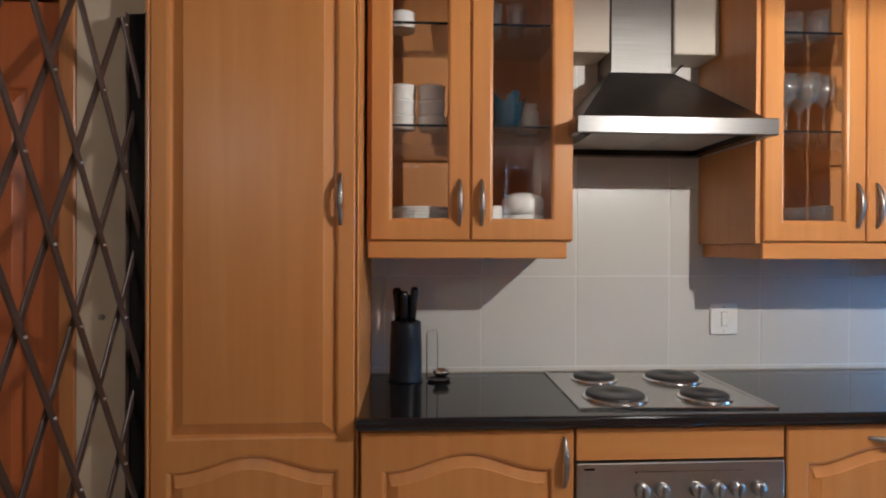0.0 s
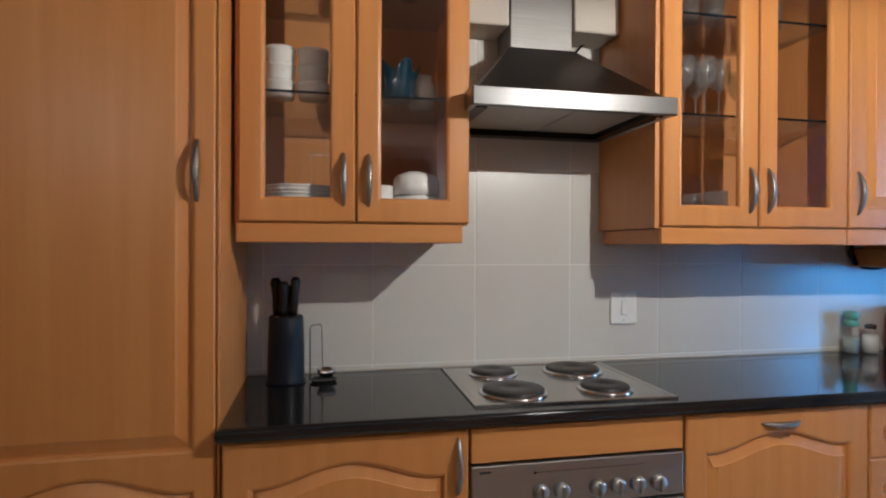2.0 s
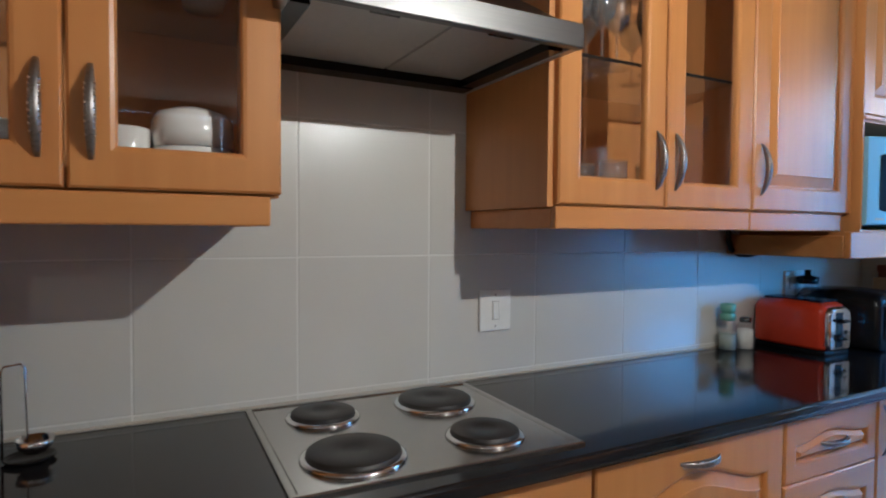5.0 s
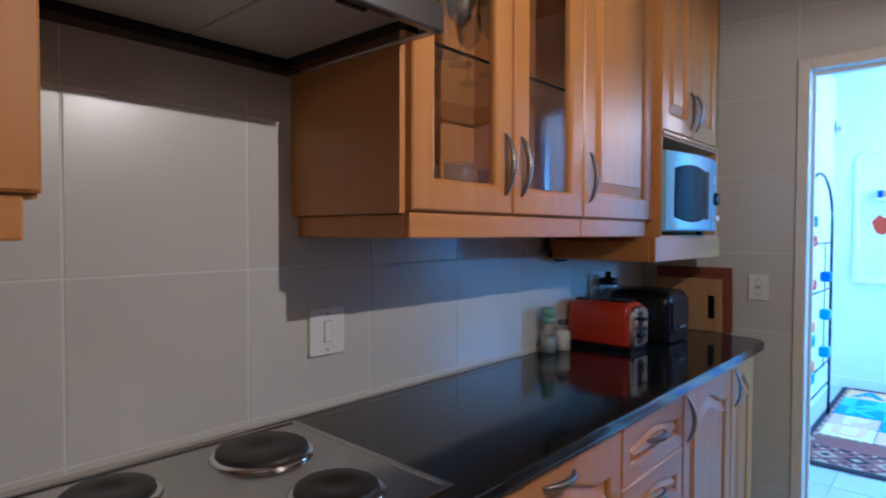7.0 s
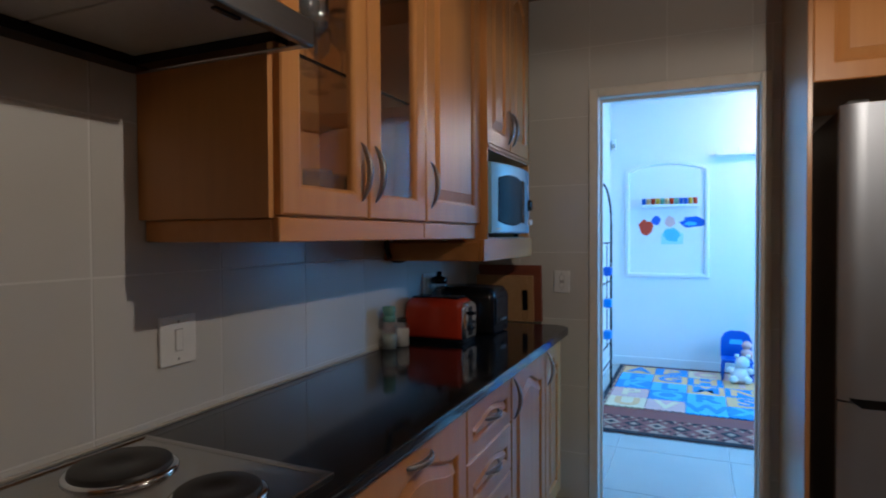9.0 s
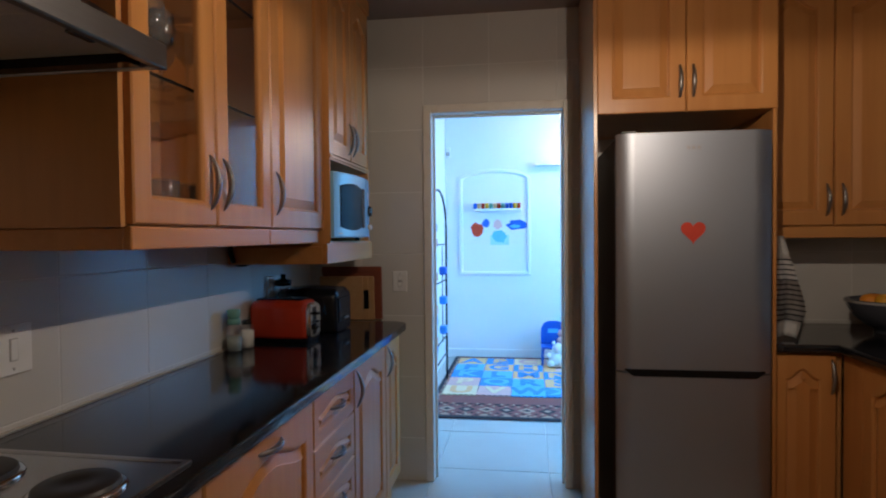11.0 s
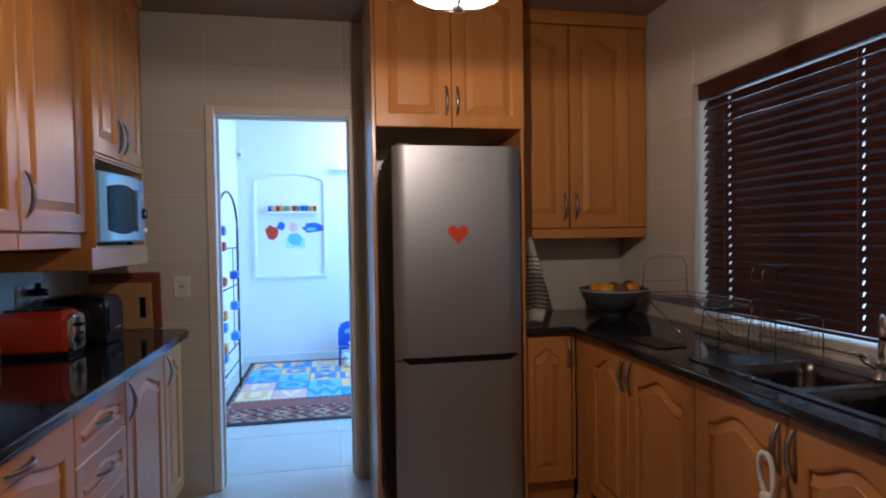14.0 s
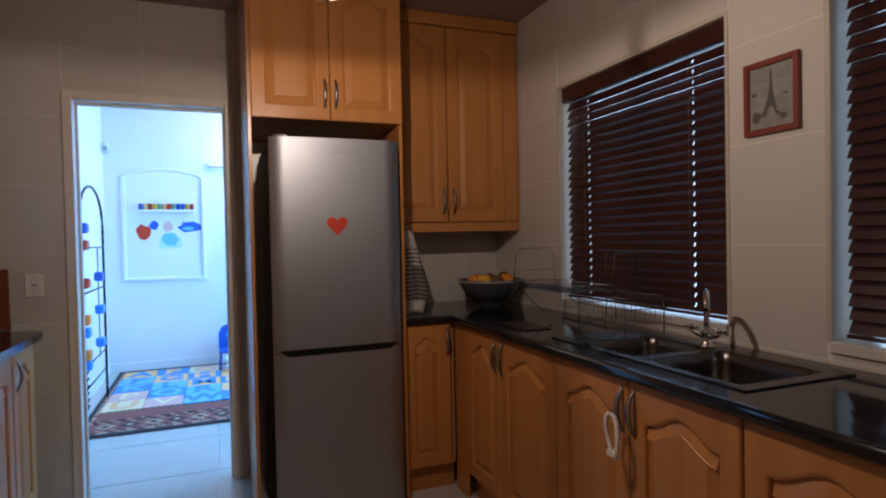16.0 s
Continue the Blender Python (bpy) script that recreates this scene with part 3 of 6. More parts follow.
def base_unit(x, y, turn, w, doors, label, depth=0.555, group="base cabinets", drawers=0, top_handle=False, topless=False):
    """doors: list of (x0, x1, handle x or None)."""
    u = unit_at("base_cabinet", x, y, turn, label, group)
    carcass(u, w, depth, BASE0, BASE1, topless=topless)
    part("plinth", box(0, w, KICK, KICK + 0.016, 0.0, BASE0), WOOD_H, u)
    if drawers:
        zs = [0.133 + (0.858 - 0.133) * f for f in (0.0, 0.31, 0.54, 0.77, 1.0)]
        for a, b in zip(zs, zs[1:]):
            leaf = door_leaf(u, 0.002, w - 0.002, a + 0.0015, b - 0.0015, 0.022, stile=0.042, name="drawer_front", wood=WOOD_H)
            handle(leaf, w / 2, (a + b) / 2 + 0.004, False, 0.12)
    for x0, x1, hx in doors:
        leaf = door_leaf(u, x0 + 0.0015, x1 - 0.0015, BASE0 + 0.003, 0.858, min(0.048, 0.16 * (x1 - x0)), name="door")
        if top_handle:
            handle(leaf, (x0 + x1) / 2, 0.82, False, 0.13)
        elif hx is not None:
            handle(leaf, hx, 0.765)
    return u


FRONT_N = 2.13
base_unit(0.012, FRONT_N, NORTH, 0.597, [(0, 0.597, 0.568)], "honey beech base cabinet with one arched panel door under the worktop")
base_unit(1.226, FRONT_N, NORTH, 0.612, [(0, 0.612, None)], "honey beech base cabinet with a pull-out arched panel front", top_handle=True)
base_unit(1.842, FRONT_N, NORTH, 0.426, [], "honey beech drawer cabinet with four arched drawer fronts", drawers=4)
base_unit(2.272, FRONT_N, NORTH, 0.494, [(0, 0.494, 0.030)], "honey beech base cabinet beside the drawers")
base_unit(2.770, FRONT_N, NORTH, 0.300, [(0, 0.300, 0.030)], "narrow honey beech base cabinet at the worktop end")

# built-under oven
oven = thing("oven", pose(0.613, FRONT_N, 0), "built-under stainless steel oven with six control knobs", "oven")
part("filler_panel", box(0.001, 0.604, 0, 0.02, 0.768, 0.858, 0.002), WOOD_H, oven, "plain beech filler panel")
part("control_panel", box(0.001, 0.604, -0.004, 0.03, 0.645, 0.762, 0.004, 2), STEEL, oven)
part("body", box(0.012, 0.592, 0.03, 0.54, 0.14, 0.76), DULLSTEEL, oven)
odoor = part("oven_door", box(0.001, 0.604, -0.006, 0.03, 0.18, 0.638, 0.004, 2), STEEL, oven)
part("oven_window", box(0.07, 0.535, -0.0085, -0.004, 0.24, 0.53, 0.003), DARKGLASS, odoor)
bm = tube([(0.05, -0.045, 0.60), (0.555, -0.045, 0.60)], 0.009, 12)
add_tube(bm, [(0.08, -0.045, 0.60), (0.08, -0.004, 0.60)], 0.006)
add_tube(bm, [(0.525, -0.045, 0.60), (0.525, -0.004, 0.60)], 0.006)
part("door_bar", bm, CHROME, odoor)
part("plinth", box(0.0, 0.605, 0.05, 0.066, 0.0, 0.175), WOOD_H, oven)
for kx in (0.187, 0.244, 0.346, 0.405, 0.463, 0.525):
    bm = lathe([(0.0, 0.0), (0.0215, 0.0), (0.021, 0.012), (0.018, 0.018), (0.0, 0.018)], 24)
    add_box(bm, -0.004, 0.004, -0.018, 0.018, 0.016, 0.027, 0.0015)
    bmesh.ops.rotate(bm, cent=(0, 0, 0), matrix=Matrix.Rotation(radians(90), 3, "X"), verts=bm.verts[:])
    bmesh.ops.translate(bm, vec=(kx, -0.004, 0.684), verts=bm.verts[:])
    part("knob", bm, STEEL, oven)
part("maker_mark", box(0.022, 0.052, -0.0046, -0.0035, 0.742, 0.747), BLACK, oven)
bm = bmesh.new()
add_box(bm, 0.17, 0.48, -0.0046, -0.0035, 0.7355, 0.7365)
add_box(bm, 0.168, 0.174, -0.0048, -0.0035, 0.732, 0.738)
part("printed_line", bm, BLACK, oven)

# worktops
def rounded(pts, corner, r, n=8):
    """Outline with one corner (index) rounded."""
    out, k = [], len(pts)
    for i, p in enumerate(pts):
        if i != corner:
            out.append(p)
            continue
        p, a, b = Vector(p), Vector(pts[i - 1]), Vector(pts[(i + 1) % k])
        u, v = (a - p).normalized(), (b - p).normalized()
        c = p + (u + v) * r
        for j in range(n + 1):
            t = j / n * math.pi / 2
            out.append(tuple(c - v * r * math.cos(t) - u * r * math.sin(t)))
    return out


top_n = rounded([(0.002, 2.105), (3.19, 2.105), (3.19, 2.688), (0.002, 2.688)], 1, 0.07)
wtn = thing("worktop", pose(0, 0, 0), "polished black granite worktop with a rounded edge", "worktop")
part("slab", prism(top_n, 0.865, 0.9, 0.012, 4), GRANITE, wtn)
part("sealant_strip", box(0.004, 3.186, N - 0.010, N - 0.0005, 0.9002, 0.906, 0.001), WALL, wtn, "thin pale sealant strip")

FRONT_S, FRONT_E = 0.205, 2.69
SINK = (0.985, 1.845, -0.255, 0.125)
# south and east worktop: a slab round the sink opening and a corner piece
bm = bmesh.new()
xw, xe, yf = -1.3, 3.283, 0.235
ys = [-0.338, SINK[2], SINK[3], yf]
xs = [xw, SINK[0], SINK[1], FRONT_E - 0.025, xe]
grid = {}
def gv(x, y, z):
    key = (round(x, 4), round(y, 4), round(z, 4))
    if key not in grid:
        grid[key] = bm.verts.new((x, y, z))
    return grid[key]
cells = [(a, b, c, d) for a, b in zip(xs, xs[1:]) for c, d in zip(ys, ys[1:]) if not (a == SINK[0] and c == SINK[2])]
cells.append((FRONT_E - 0.025, xe, yf, 0.486))
for a, b, c, d in cells:
    for z in (0.865, 0.9):
        bm.faces.new((gv(a, c, z), gv(b, c, z), gv(b, d, z), gv(a, d, z)))
for e in [e for e in bm.edges if len(e.link_faces) == 1 and e.verts[0].co.z > 0.89]:
    p, q = e.verts[0].co, e.verts[1].co
    bm.faces.new((gv(*p), gv(*q), gv(q.x, q.y, 0.865), gv(p.x, p.y, 0.865)))
lip = [e for e in bm.edges if abs(e.verts[0].co.z - e.verts[1].co.z) < 1e-6 and any(abs(f.normal.z) < 0.5 for f in e.link_faces)
       and (all(abs(v.co.y - yf) < 1e-4 and v.co.x < FRONT_E for v in e.verts) or all(abs(v.co.x - (FRONT_E - 0.025)) < 1e-4 and v.co.y > yf - 1e-4 for v in e.verts))]
bmesh.ops.recalc_face_normals(bm, faces=bm.faces[:])
bmesh.ops.bevel(bm, geom=lip, offset=0.012, segments=4, affect="EDGES", profile=0.5)
solid("worktop_south", bm, GRANITE, "polished black granite corner worktop with a sink cut-out", "worktop")

# south run, fronts look to +y; local x runs to -x
base_unit(2.555, FRONT_S, SOUTH, 0.818, [(0, 0.372, 0.345), (0.376, 0.818, 0.405)], "honey beech base cabinet with two arched doors near the corner", depth=0.535)
sink_unit = base_unit(1.733, FRONT_S, SOUTH, 0.806, [(0, 0.402, 0.378), (0.405, 0.806, 0.430)], "honey beech sink cabinet with two arched doors under the sink", depth=0.535, topless=True)
base_unit(0.923, FRONT_S, SOUTH, 0.806, [(0, 0.402, 0.378), (0.405, 0.806, 0.430)], "honey beech base cabinet beside the sink cabinet", depth=0.535)
base_unit(0.113, FRONT_S, SOUTH, 0.806, [(0, 0.402, 0.378), (0.405, 0.806, 0.430)], "honey beech base cabinet at the dim end of the run", depth=0.535)
# corner unit and the door beside the fridge, front looks to -x
base_unit(FRONT_E, 0.484, EAST, 0.282, [(0, 0.256, 0.236)], "honey beech corner cabinet with one arched door beside the fridge", depth=0.585)
solid("corner_post", box(2.558, 2.69, 0.19, 0.203, 0.0, 0.862), WOOD, "beech filler strip in the cabinet corner", "filler strip")

# wall units
UP0, UP1 = 1.387, 2.478


def wall_unit(name, x, y, turn, w, depth, doors, label, trim=None, z0=UP0, z1=UP1, group="wall cabinets", shelves=()):
    """doors: (x0, x1, glass, handle x)."""
    u = unit_at(name, x, y, turn, label, group)
    carcass(u, w, depth, z0 - 0.006, z1)
    for x0, x1, gl, hx in doors:
        leaf = door_leaf(u, x0 + 0.0015, x1 - 0.0015, z0, z1 - 0.004, 0.05, glass=gl, stile=0.057 if gl else 0.062)
        if hx is not None:
            handle(leaf, hx, z0 + 0.115)
    if trim:
        bm = box(trim[0], trim[1], 0.008, 0.028, z0 - 0.056, z0 - 0.004, 0.004, 2)
        if trim[2]:
            add_box(bm, trim[0], trim[0] + 0.018, 0.028, depth, z0 - 0.056, z0 - 0.007, 0.003)
        if trim[3]:
            add_box(bm, trim[1] - 0.018, trim[1], 0.028, depth, z0 - 0.056, z0 - 0.007, 0.003)
        part("light_trim", bm, WOOD_H, u)
    part("cornice", box(-0.004 if trim else 0, w + 0.004 if trim else w, -0.012, depth, z1, CEILING - 0.002, 0.006, 2), WOOD_H, u)
    if shelves:
        part("floor_board", box(0.0165, w - 0.0165, 0.023, depth - 0.007, z0 + 0.0105, z0 + 0.030, 0.001), CARCASS, u)
    for z in shelves:
        part("glass_shelf", box(0.018, w - 0.018, 0.05, depth - 0.008, z, z + 0.006, 0.001), THICKGLASS, u, "clear glass shelf")
        part("shelf_edge", box(0.018, w - 0.018, 0.046, 0.050, z - 0.0005, z + 0.0065), DARKGLASS, u, "dark polished front edge of the glass shelf")
    return u


FRONT_U = 2.30
wall_unit("wall_cabinet", 0.016, FRONT_U, NORTH, 0.634, N - FRONT_U - 0.002, [(0.009, 0.315, True, 0.282), (0.317, 0.636, True, 0.350)],
          "honey beech wall cabinet with two glass doors and crockery inside", (0.004, 0.618, False, True), shelves=(1.742, 2.062))
wall_unit("wall_cabinet", 1.246, FRONT_U, NORTH, 0.696, N - FRONT_U - 0.002, [(0.014, 0.353, True, 0.322), (0.357, 0.694, True, 0.388)],
          "honey beech wall cabinet with two glass doors and drinking glasses inside", (0.016, 0.696, True, False), shelves=(1.742, 2.062))
wall_unit("wall_cabinet", 1.944, FRONT_U, NORTH, 0.494, N - FRONT_U - 0.002, [(0.0, 0.494, False, 0.034)],
          "honey beech wall cabinet with one solid panel door", (0.0, 0.45, False, False))

# microwave unit
mu = unit_at("microwave_cabinet", 2.440, 2.275, NORTH, "honey beech cabinet with an open microwave niche and two doors above", "wall cabinets")
d = N - 2.275 - 0.002
for nm, b in (("side_board", (0, 0.008, 0.0, d, 1.245, UP1)), ("side_board", (0.585, 0.603, 0.0, d, 1.245, UP1)), ("niche_shelf", (0.008, 0.585, 0.0, d, 1.318, 1.336)),
              ("niche_top", (0.008, 0.585, 0.002, d, 1.676, 1.694)), ("back_board", (0.008, 0.585, d - 0.008, d, 1.336, 1.676))):
    part(nm, box(*b), CARCASS, mu)
bm = box(-0.075, 0.61, -0.012, 0.008, 1.246, 1.330, 0.004, 2)
add_box(bm, -0.075, -0.057, 0.008, d, 1.246, 1.318, 0.003)
add_box(bm, -0.057, 0.603, 0.008, d, 1.300, 1.316, 0.002)
part("light_trim", bm, WOOD_H, mu)
for x0, x1, hx in ((0.002, 0.300, 0.270), (0.303, 0.601, 0.333)):
    leaf = door_leaf(mu, x0, x1, 1.700, UP1 - 0.004, 0.045)
    handle(leaf, hx, 1.80)
part("cornice", box(0, 0.607, -0.012, d, UP1, CEILING - 0.002, 0.006, 2), WOOD_H, mu)
part("edge_moulding", box(-0.002, 0.605, -0.006, 0.0, 1.682, 1.697, 0.003), WOOD_H, mu)

# tall larder cupboard
lard = unit_at("larder_cupboard", -0.560, 2.150, NORTH, "tall honey beech larder cupboard with panelled doors", "tall cupboards")
carcass(lard, 0.560, N - 2.150 - 0.002, BASE0, UP1)
leaf = door_leaf(lard, 0.002, 0.556, 0.808, UP1 - 0.004, 0.05, stile=0.044, top=0.062, bottom=0.028, rounded_low=False)
handle(leaf, 0.515, 1.497)
low = door_leaf(leaf, 0.002, 0.556, BASE0 + 0.003, 0.808, 0.045, stile=0.044, top=0.012, rounded_high=False, name="lower_door_frame")
part("plinth", box(0, 0.560, KICK, KICK + 0.016, 0.0, BASE0), WOOD_H, lard)
part("side_panel", box(-0.010, 0.0, 0.0, N - 2.150 - 0.002, 0.0, UP1, 0.002), WOOD, lard)
part("side_panel", box(0.560, 0.566, 0.002, N - 2.150 - 0.002, 0.0, UP1, 0.001), WOOD, lard)
part("cornice", box(-0.01, 0.566, -0.012, N - 2.150 - 0.002, UP1, CEILING - 0.002, 0.006, 2), WOOD_H, lard)

# fridge housing, the cabinet over it, and the corner wall cabinet
hous = unit_at("fridge_housing", 2.62, 1.182, EAST, "honey beech side panels and bridging cabinet round the fridge", "tall cupboards")
dh = E - 2.62 - 0.002
part("side_panel", box(-0.016, 0.0, 0.0, dh, 0.0, 2.548, 0.002), PANEL, hous)
part("side_panel", box(0.680, 0.696, 0.0, dh, 0.0, 1.85, 0.002), WOOD, hous)
bm = box(0.001, 0.695, 0.021, dh, 1.852, 1.870)
add_box(bm, 0.001, 0.695, 0.021, dh, 2.53, 2.548)
add_box(bm, 0.678, 0.695, 0.021, dh, 1.870, 2.53)
part("body", bm, CARCASS, hous)
for x0, x1, hx in ((0.001, 0.350, 0.326), (0.353, 0.700, 0.377)):
    leaf = door_leaf(hous, x0, x1, 1.852, 2.52, 0.045)
    handle(leaf, hx, 1.975, True, 0.135)
cc = wall_unit("wall_cabinet", 2.95, 0.482, EAST, 0.816, E - 2.95 - 0.002, [(0.006, 0.364, False, 0.334), (0.368, 0.718, False, 0.398)],
               "honey beech wall cabinet with two arched doors over the worktop corner", (0.002, 0.812, False, False))
part("filler_strip", box(0.720, 0.814, 0.004, 0.021, UP0, UP1 - 0.004, 0.002), WOOD, cc)

# ---------------------------------------------------------------- appliances
hob = thing("hob", pose(0.931, 2.409, 0.9, 0, 0, -1.5), "stainless steel hob with four solid cooking plates set in the worktop", "hob")
hw, hd = 0.291, 0.252
bm = bmesh.new()
lo = [(-hw, -hd), (hw, -hd), (hw, hd), (-hw, hd)]
def ring2(o, z):
    return [bm.verts.new((x * (1 - o / hw), y * (1 - o / hd), z)) for x, y in lo]
rings = [ring2(0, 0.0005), ring2(0, 0.005), ring2(0.003, 0.007), ring2(0.012, 0.007), ring2(0.016, 0.004), ring2(0.022, 0.004)]
for a, b in zip(rings, rings[1:]):
    for k in range(4):
        bm.faces.new((a[k], a[(k + 1) % 4], b[(k + 1) % 4], b[k]))
bm.faces.new(rings[-1])
bm.faces.new(rings[0])
part("hob_tray", bm, HOBSTEEL, hob)
for px, py, r in ((-0.148, -0.125, 0.090), (0.130, -0.130, 0.0725), (-0.140, 0.125, 0.0725), (0.135, 0.120, 0.090)):
    pl = part("cooking_plate", lathe([(0, 0.003), (r + 0.002, 0.003), (r + 0.002, 0.010), (r - 0.001, 0.010), (r - 0.002, 0.018), (r - 0.006, 0.0205), (0.026, 0.0205), (0.023, 0.0185), (0, 0.0185)], 40, (px, py, 0)), IRON, hob, "black cast iron cooking plate")
    part("trim_ring", lathe([(r + 0.002, 0.003), (r + 0.010, 0.004), (r + 0.008, 0.009), (r + 0.003, 0.0115), (r - 0.0005, 0.0115)], 40, (px, py, 0)), CHROME, pl, "chrome trim ring")

# chimney hood
hood = thing("cooker_hood", pose(0.978, N - 0.002, 0), "stainless steel chimney cooker hood above the hob", "cooker hood")
x0, x1, yb, yf2 = -0.342, 0.274, 0.0, -0.478
bm = bmesh.new()
def ringr(a, b, c, d2, z):
    return [bm.verts.new(p) for p in ((a, c, z), (b, c, z), (b, d2, z), (a, d2, z))]
rr = [ringr(x0 + 0.02, x1 - 0.02, yf2 + 0.02, yb, 1.755), ringr(-0.130, 0.098, -0.150, yb, 1.982), ]
for k in range(4):
    bm.faces.new((rr[0][k], rr[0][(k + 1) % 4], rr[1][(k + 1) % 4], rr[1][k]))
# canopy, band and chimney are one steel; their reflections are painted as tones
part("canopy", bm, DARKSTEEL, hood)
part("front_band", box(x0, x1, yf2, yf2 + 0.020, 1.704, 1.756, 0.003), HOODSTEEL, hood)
part("side_band", box(x0, x0 + 0.018, yf2 + 0.020, yb, 1.706, 1.756, 0.002), DULLSTEEL, hood)
part("side_band", box(x1 - 0.018, x1, yf2 + 0.020, yb, 1.706, 1.756, 0.002), DULLSTEEL, hood)
part("top_plate", box(x0 + 0.018, x1 - 0.018, yf2 + 0.02, yb, 1.751, 1.755), DULLSTEEL, hood)
bm = bmesh.new()
add_box(bm, x0 + 0.018, x1 - 0.018, yf2 + 0.02, yf2 + 0.05, 1.728, 1.752)
add_box(bm, x0 + 0.018, x1 - 0.018, yb - 0.055, yb - 0.001, 1.706, 1.752)
add_box(bm, x0 + 0.018, x0 + 0.055, yf2 + 0.05, yb - 0.055, 1.708, 1.752)
add_box(bm, x1 - 0.055, x1 - 0.018, yf2 + 0.05, yb - 0.055, 1.708, 1.752)
part("rim", bm, BLACK, hood)
for a, b in ((x0 + 0.056, -0.001), (0.003, x1 - 0.056)):
    f = part("grease_filter", box(a, b, yf2 + 0.052, yb - 0.057, 1.726, 1.732, 0.002), FILTER, hood, "mesh grease filter panel")
    part("filter_catch", box((a + b) / 2 - 0.03, (a + b) / 2 + 0.03, yf2 + 0.058, yf2 + 0.07, 1.721, 1.726, 0.001), BLACK, f)
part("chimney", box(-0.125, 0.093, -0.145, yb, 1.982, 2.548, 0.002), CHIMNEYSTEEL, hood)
part("cable", tube([(0.115, -0.02, 1.95), (0.14, -0.03, 2.00), (0.18, -0.03, 2.045), (0.235, -0.03, 2.075)], 0.004, 6), BLACK, hood, "black power cable")
# boxed-in beams either side of the chimney
for a, b in ((0.640, 0.845), (1.078, 1.243)):
    solid("boxing", box(a, b, N - 0.155, N - 0.001, 2.050, 2.549, 0.004), WALL, "cream boxed duct casing above the hood", "duct casing", "structure")

# fridge freezer
fr = thing("fridge", pose(2.53, 1.118, 0, 0, 0, EAST), "tall silver fridge freezer with a red felt heart on its door", "fridge")
fw = 0.586
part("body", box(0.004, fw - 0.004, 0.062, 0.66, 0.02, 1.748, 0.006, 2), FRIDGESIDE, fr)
def fdoor(z0, z1):
    """Door with chamfered long edges; the front has its own vertices."""
    bm = bmesh.new()
    prof = []
    for k in range(33):
        u = k / 32
        ed_ = min(u, 1 - u) * fw
        prof.append((u * fw, 0.016 * max(0, 1 - ed_ / 0.052) + 0.006 * max(0, 1 - ed_ / 0.012) + 0.003 * (2 * u - 1) ** 2))
    f0 = [bm.verts.new((x, y, z0)) for x, y in prof]
    f1 = [bm.verts.new((x, y, z1)) for x, y in prof]
    for k in range(32):
        bm.faces.new((f0[k], f0[k + 1], f1[k + 1], f1[k])).smooth = True
    for z in (z0, z1):
        bm.faces.new([bm.verts.new((x, y, z)) for x, y in prof] + [bm.verts.new((fw, 0.056, z)), bm.verts.new((0, 0.056, z))])
    for x, y in (prof[0], prof[-1]):
        bm.faces.new([bm.verts.new(q) for q in ((x, y, z0), (x, y, z1), (x, 0.056, z1), (x, 0.056, z0))])
    bm.faces.new([bm.verts.new(q) for q in ((0, 0.056, z0), (fw, 0.056, z0), (fw, 0.056, z1), (0, 0.056, z1))])
    return bm
up = part("fridge_door", fdoor(0.806, 1.755), FRIDGE, fr)
dn = part("freezer_door", fdoor(0.06, 0.800), FRIDGE, fr)
# black plate, slightly proud, paints the shade of the grip recess
g = plate([(0.030, 0.812), (0.062, 0.788), (fw - 0.062, 0.788), (fw - 0.030, 0.812), (fw - 0.030, 0.817), (0.030, 0.817)], -0.002, 0.05)
part("grip_recess", g, BLACK, fr, "black plate for the shaded grip recess between the doors")
part("grille", box(0.01, fw - 0.01, 0.03, 0.06, 0.01, 0.056, 0.003), BLACK, fr)
bm = box(0.262, 0.322, -0.0012, 0.0, 1.682, 1.6835)
add_box(bm, 0.262, 0.322, -0.0012, 0.0, 1.700, 1.7015)
for k in range(3):
    add_box(bm, 0.266 + k * 0.019, 0.280 + k * 0.019, -0.0012, 0.0, 1.687, 1.697)
part("badge", bm, DULLSTEEL, up)
part("hinge_cover", box(0.02, 0.08, 0.02, 0.09, 1.755, 1.768, 0.004), FRIDGESIDE, fr)
hp = []
for k in range(40):
    t = k / 40 * 2 * math.pi
    hp.append((0.0029 * 16 * math.sin(t) ** 3, 0.0030 * (13 * math.cos(t) - 5 * math.cos(2 * t) - 2 * math.cos(3 * t) - math.cos(4 * t))))
hp = hp[::-1]
heart = plate([(x + 0.289, z + 1.365) for x, z in hp], -0.0035, -0.0004)
hb = solid("felt_heart", heart, HEART, "red felt heart stuck on the fridge door", "magnet")
hb.matrix_world = pose(2.53, 1.118, 0, 0, 0, EAST)

# microwave
mw = thing("microwave", pose(2.450, 2.262, 1.337, 0, 0, -2), "pale blue microwave oven with a bowed front in a niche", "microwave")
MW, MH = 0.474, 0.296


def bow(u):
    """Depth of the bowed front at a place along the width."""
    return -0.034 * (1 - (2 * u / MW - 1) ** 2)


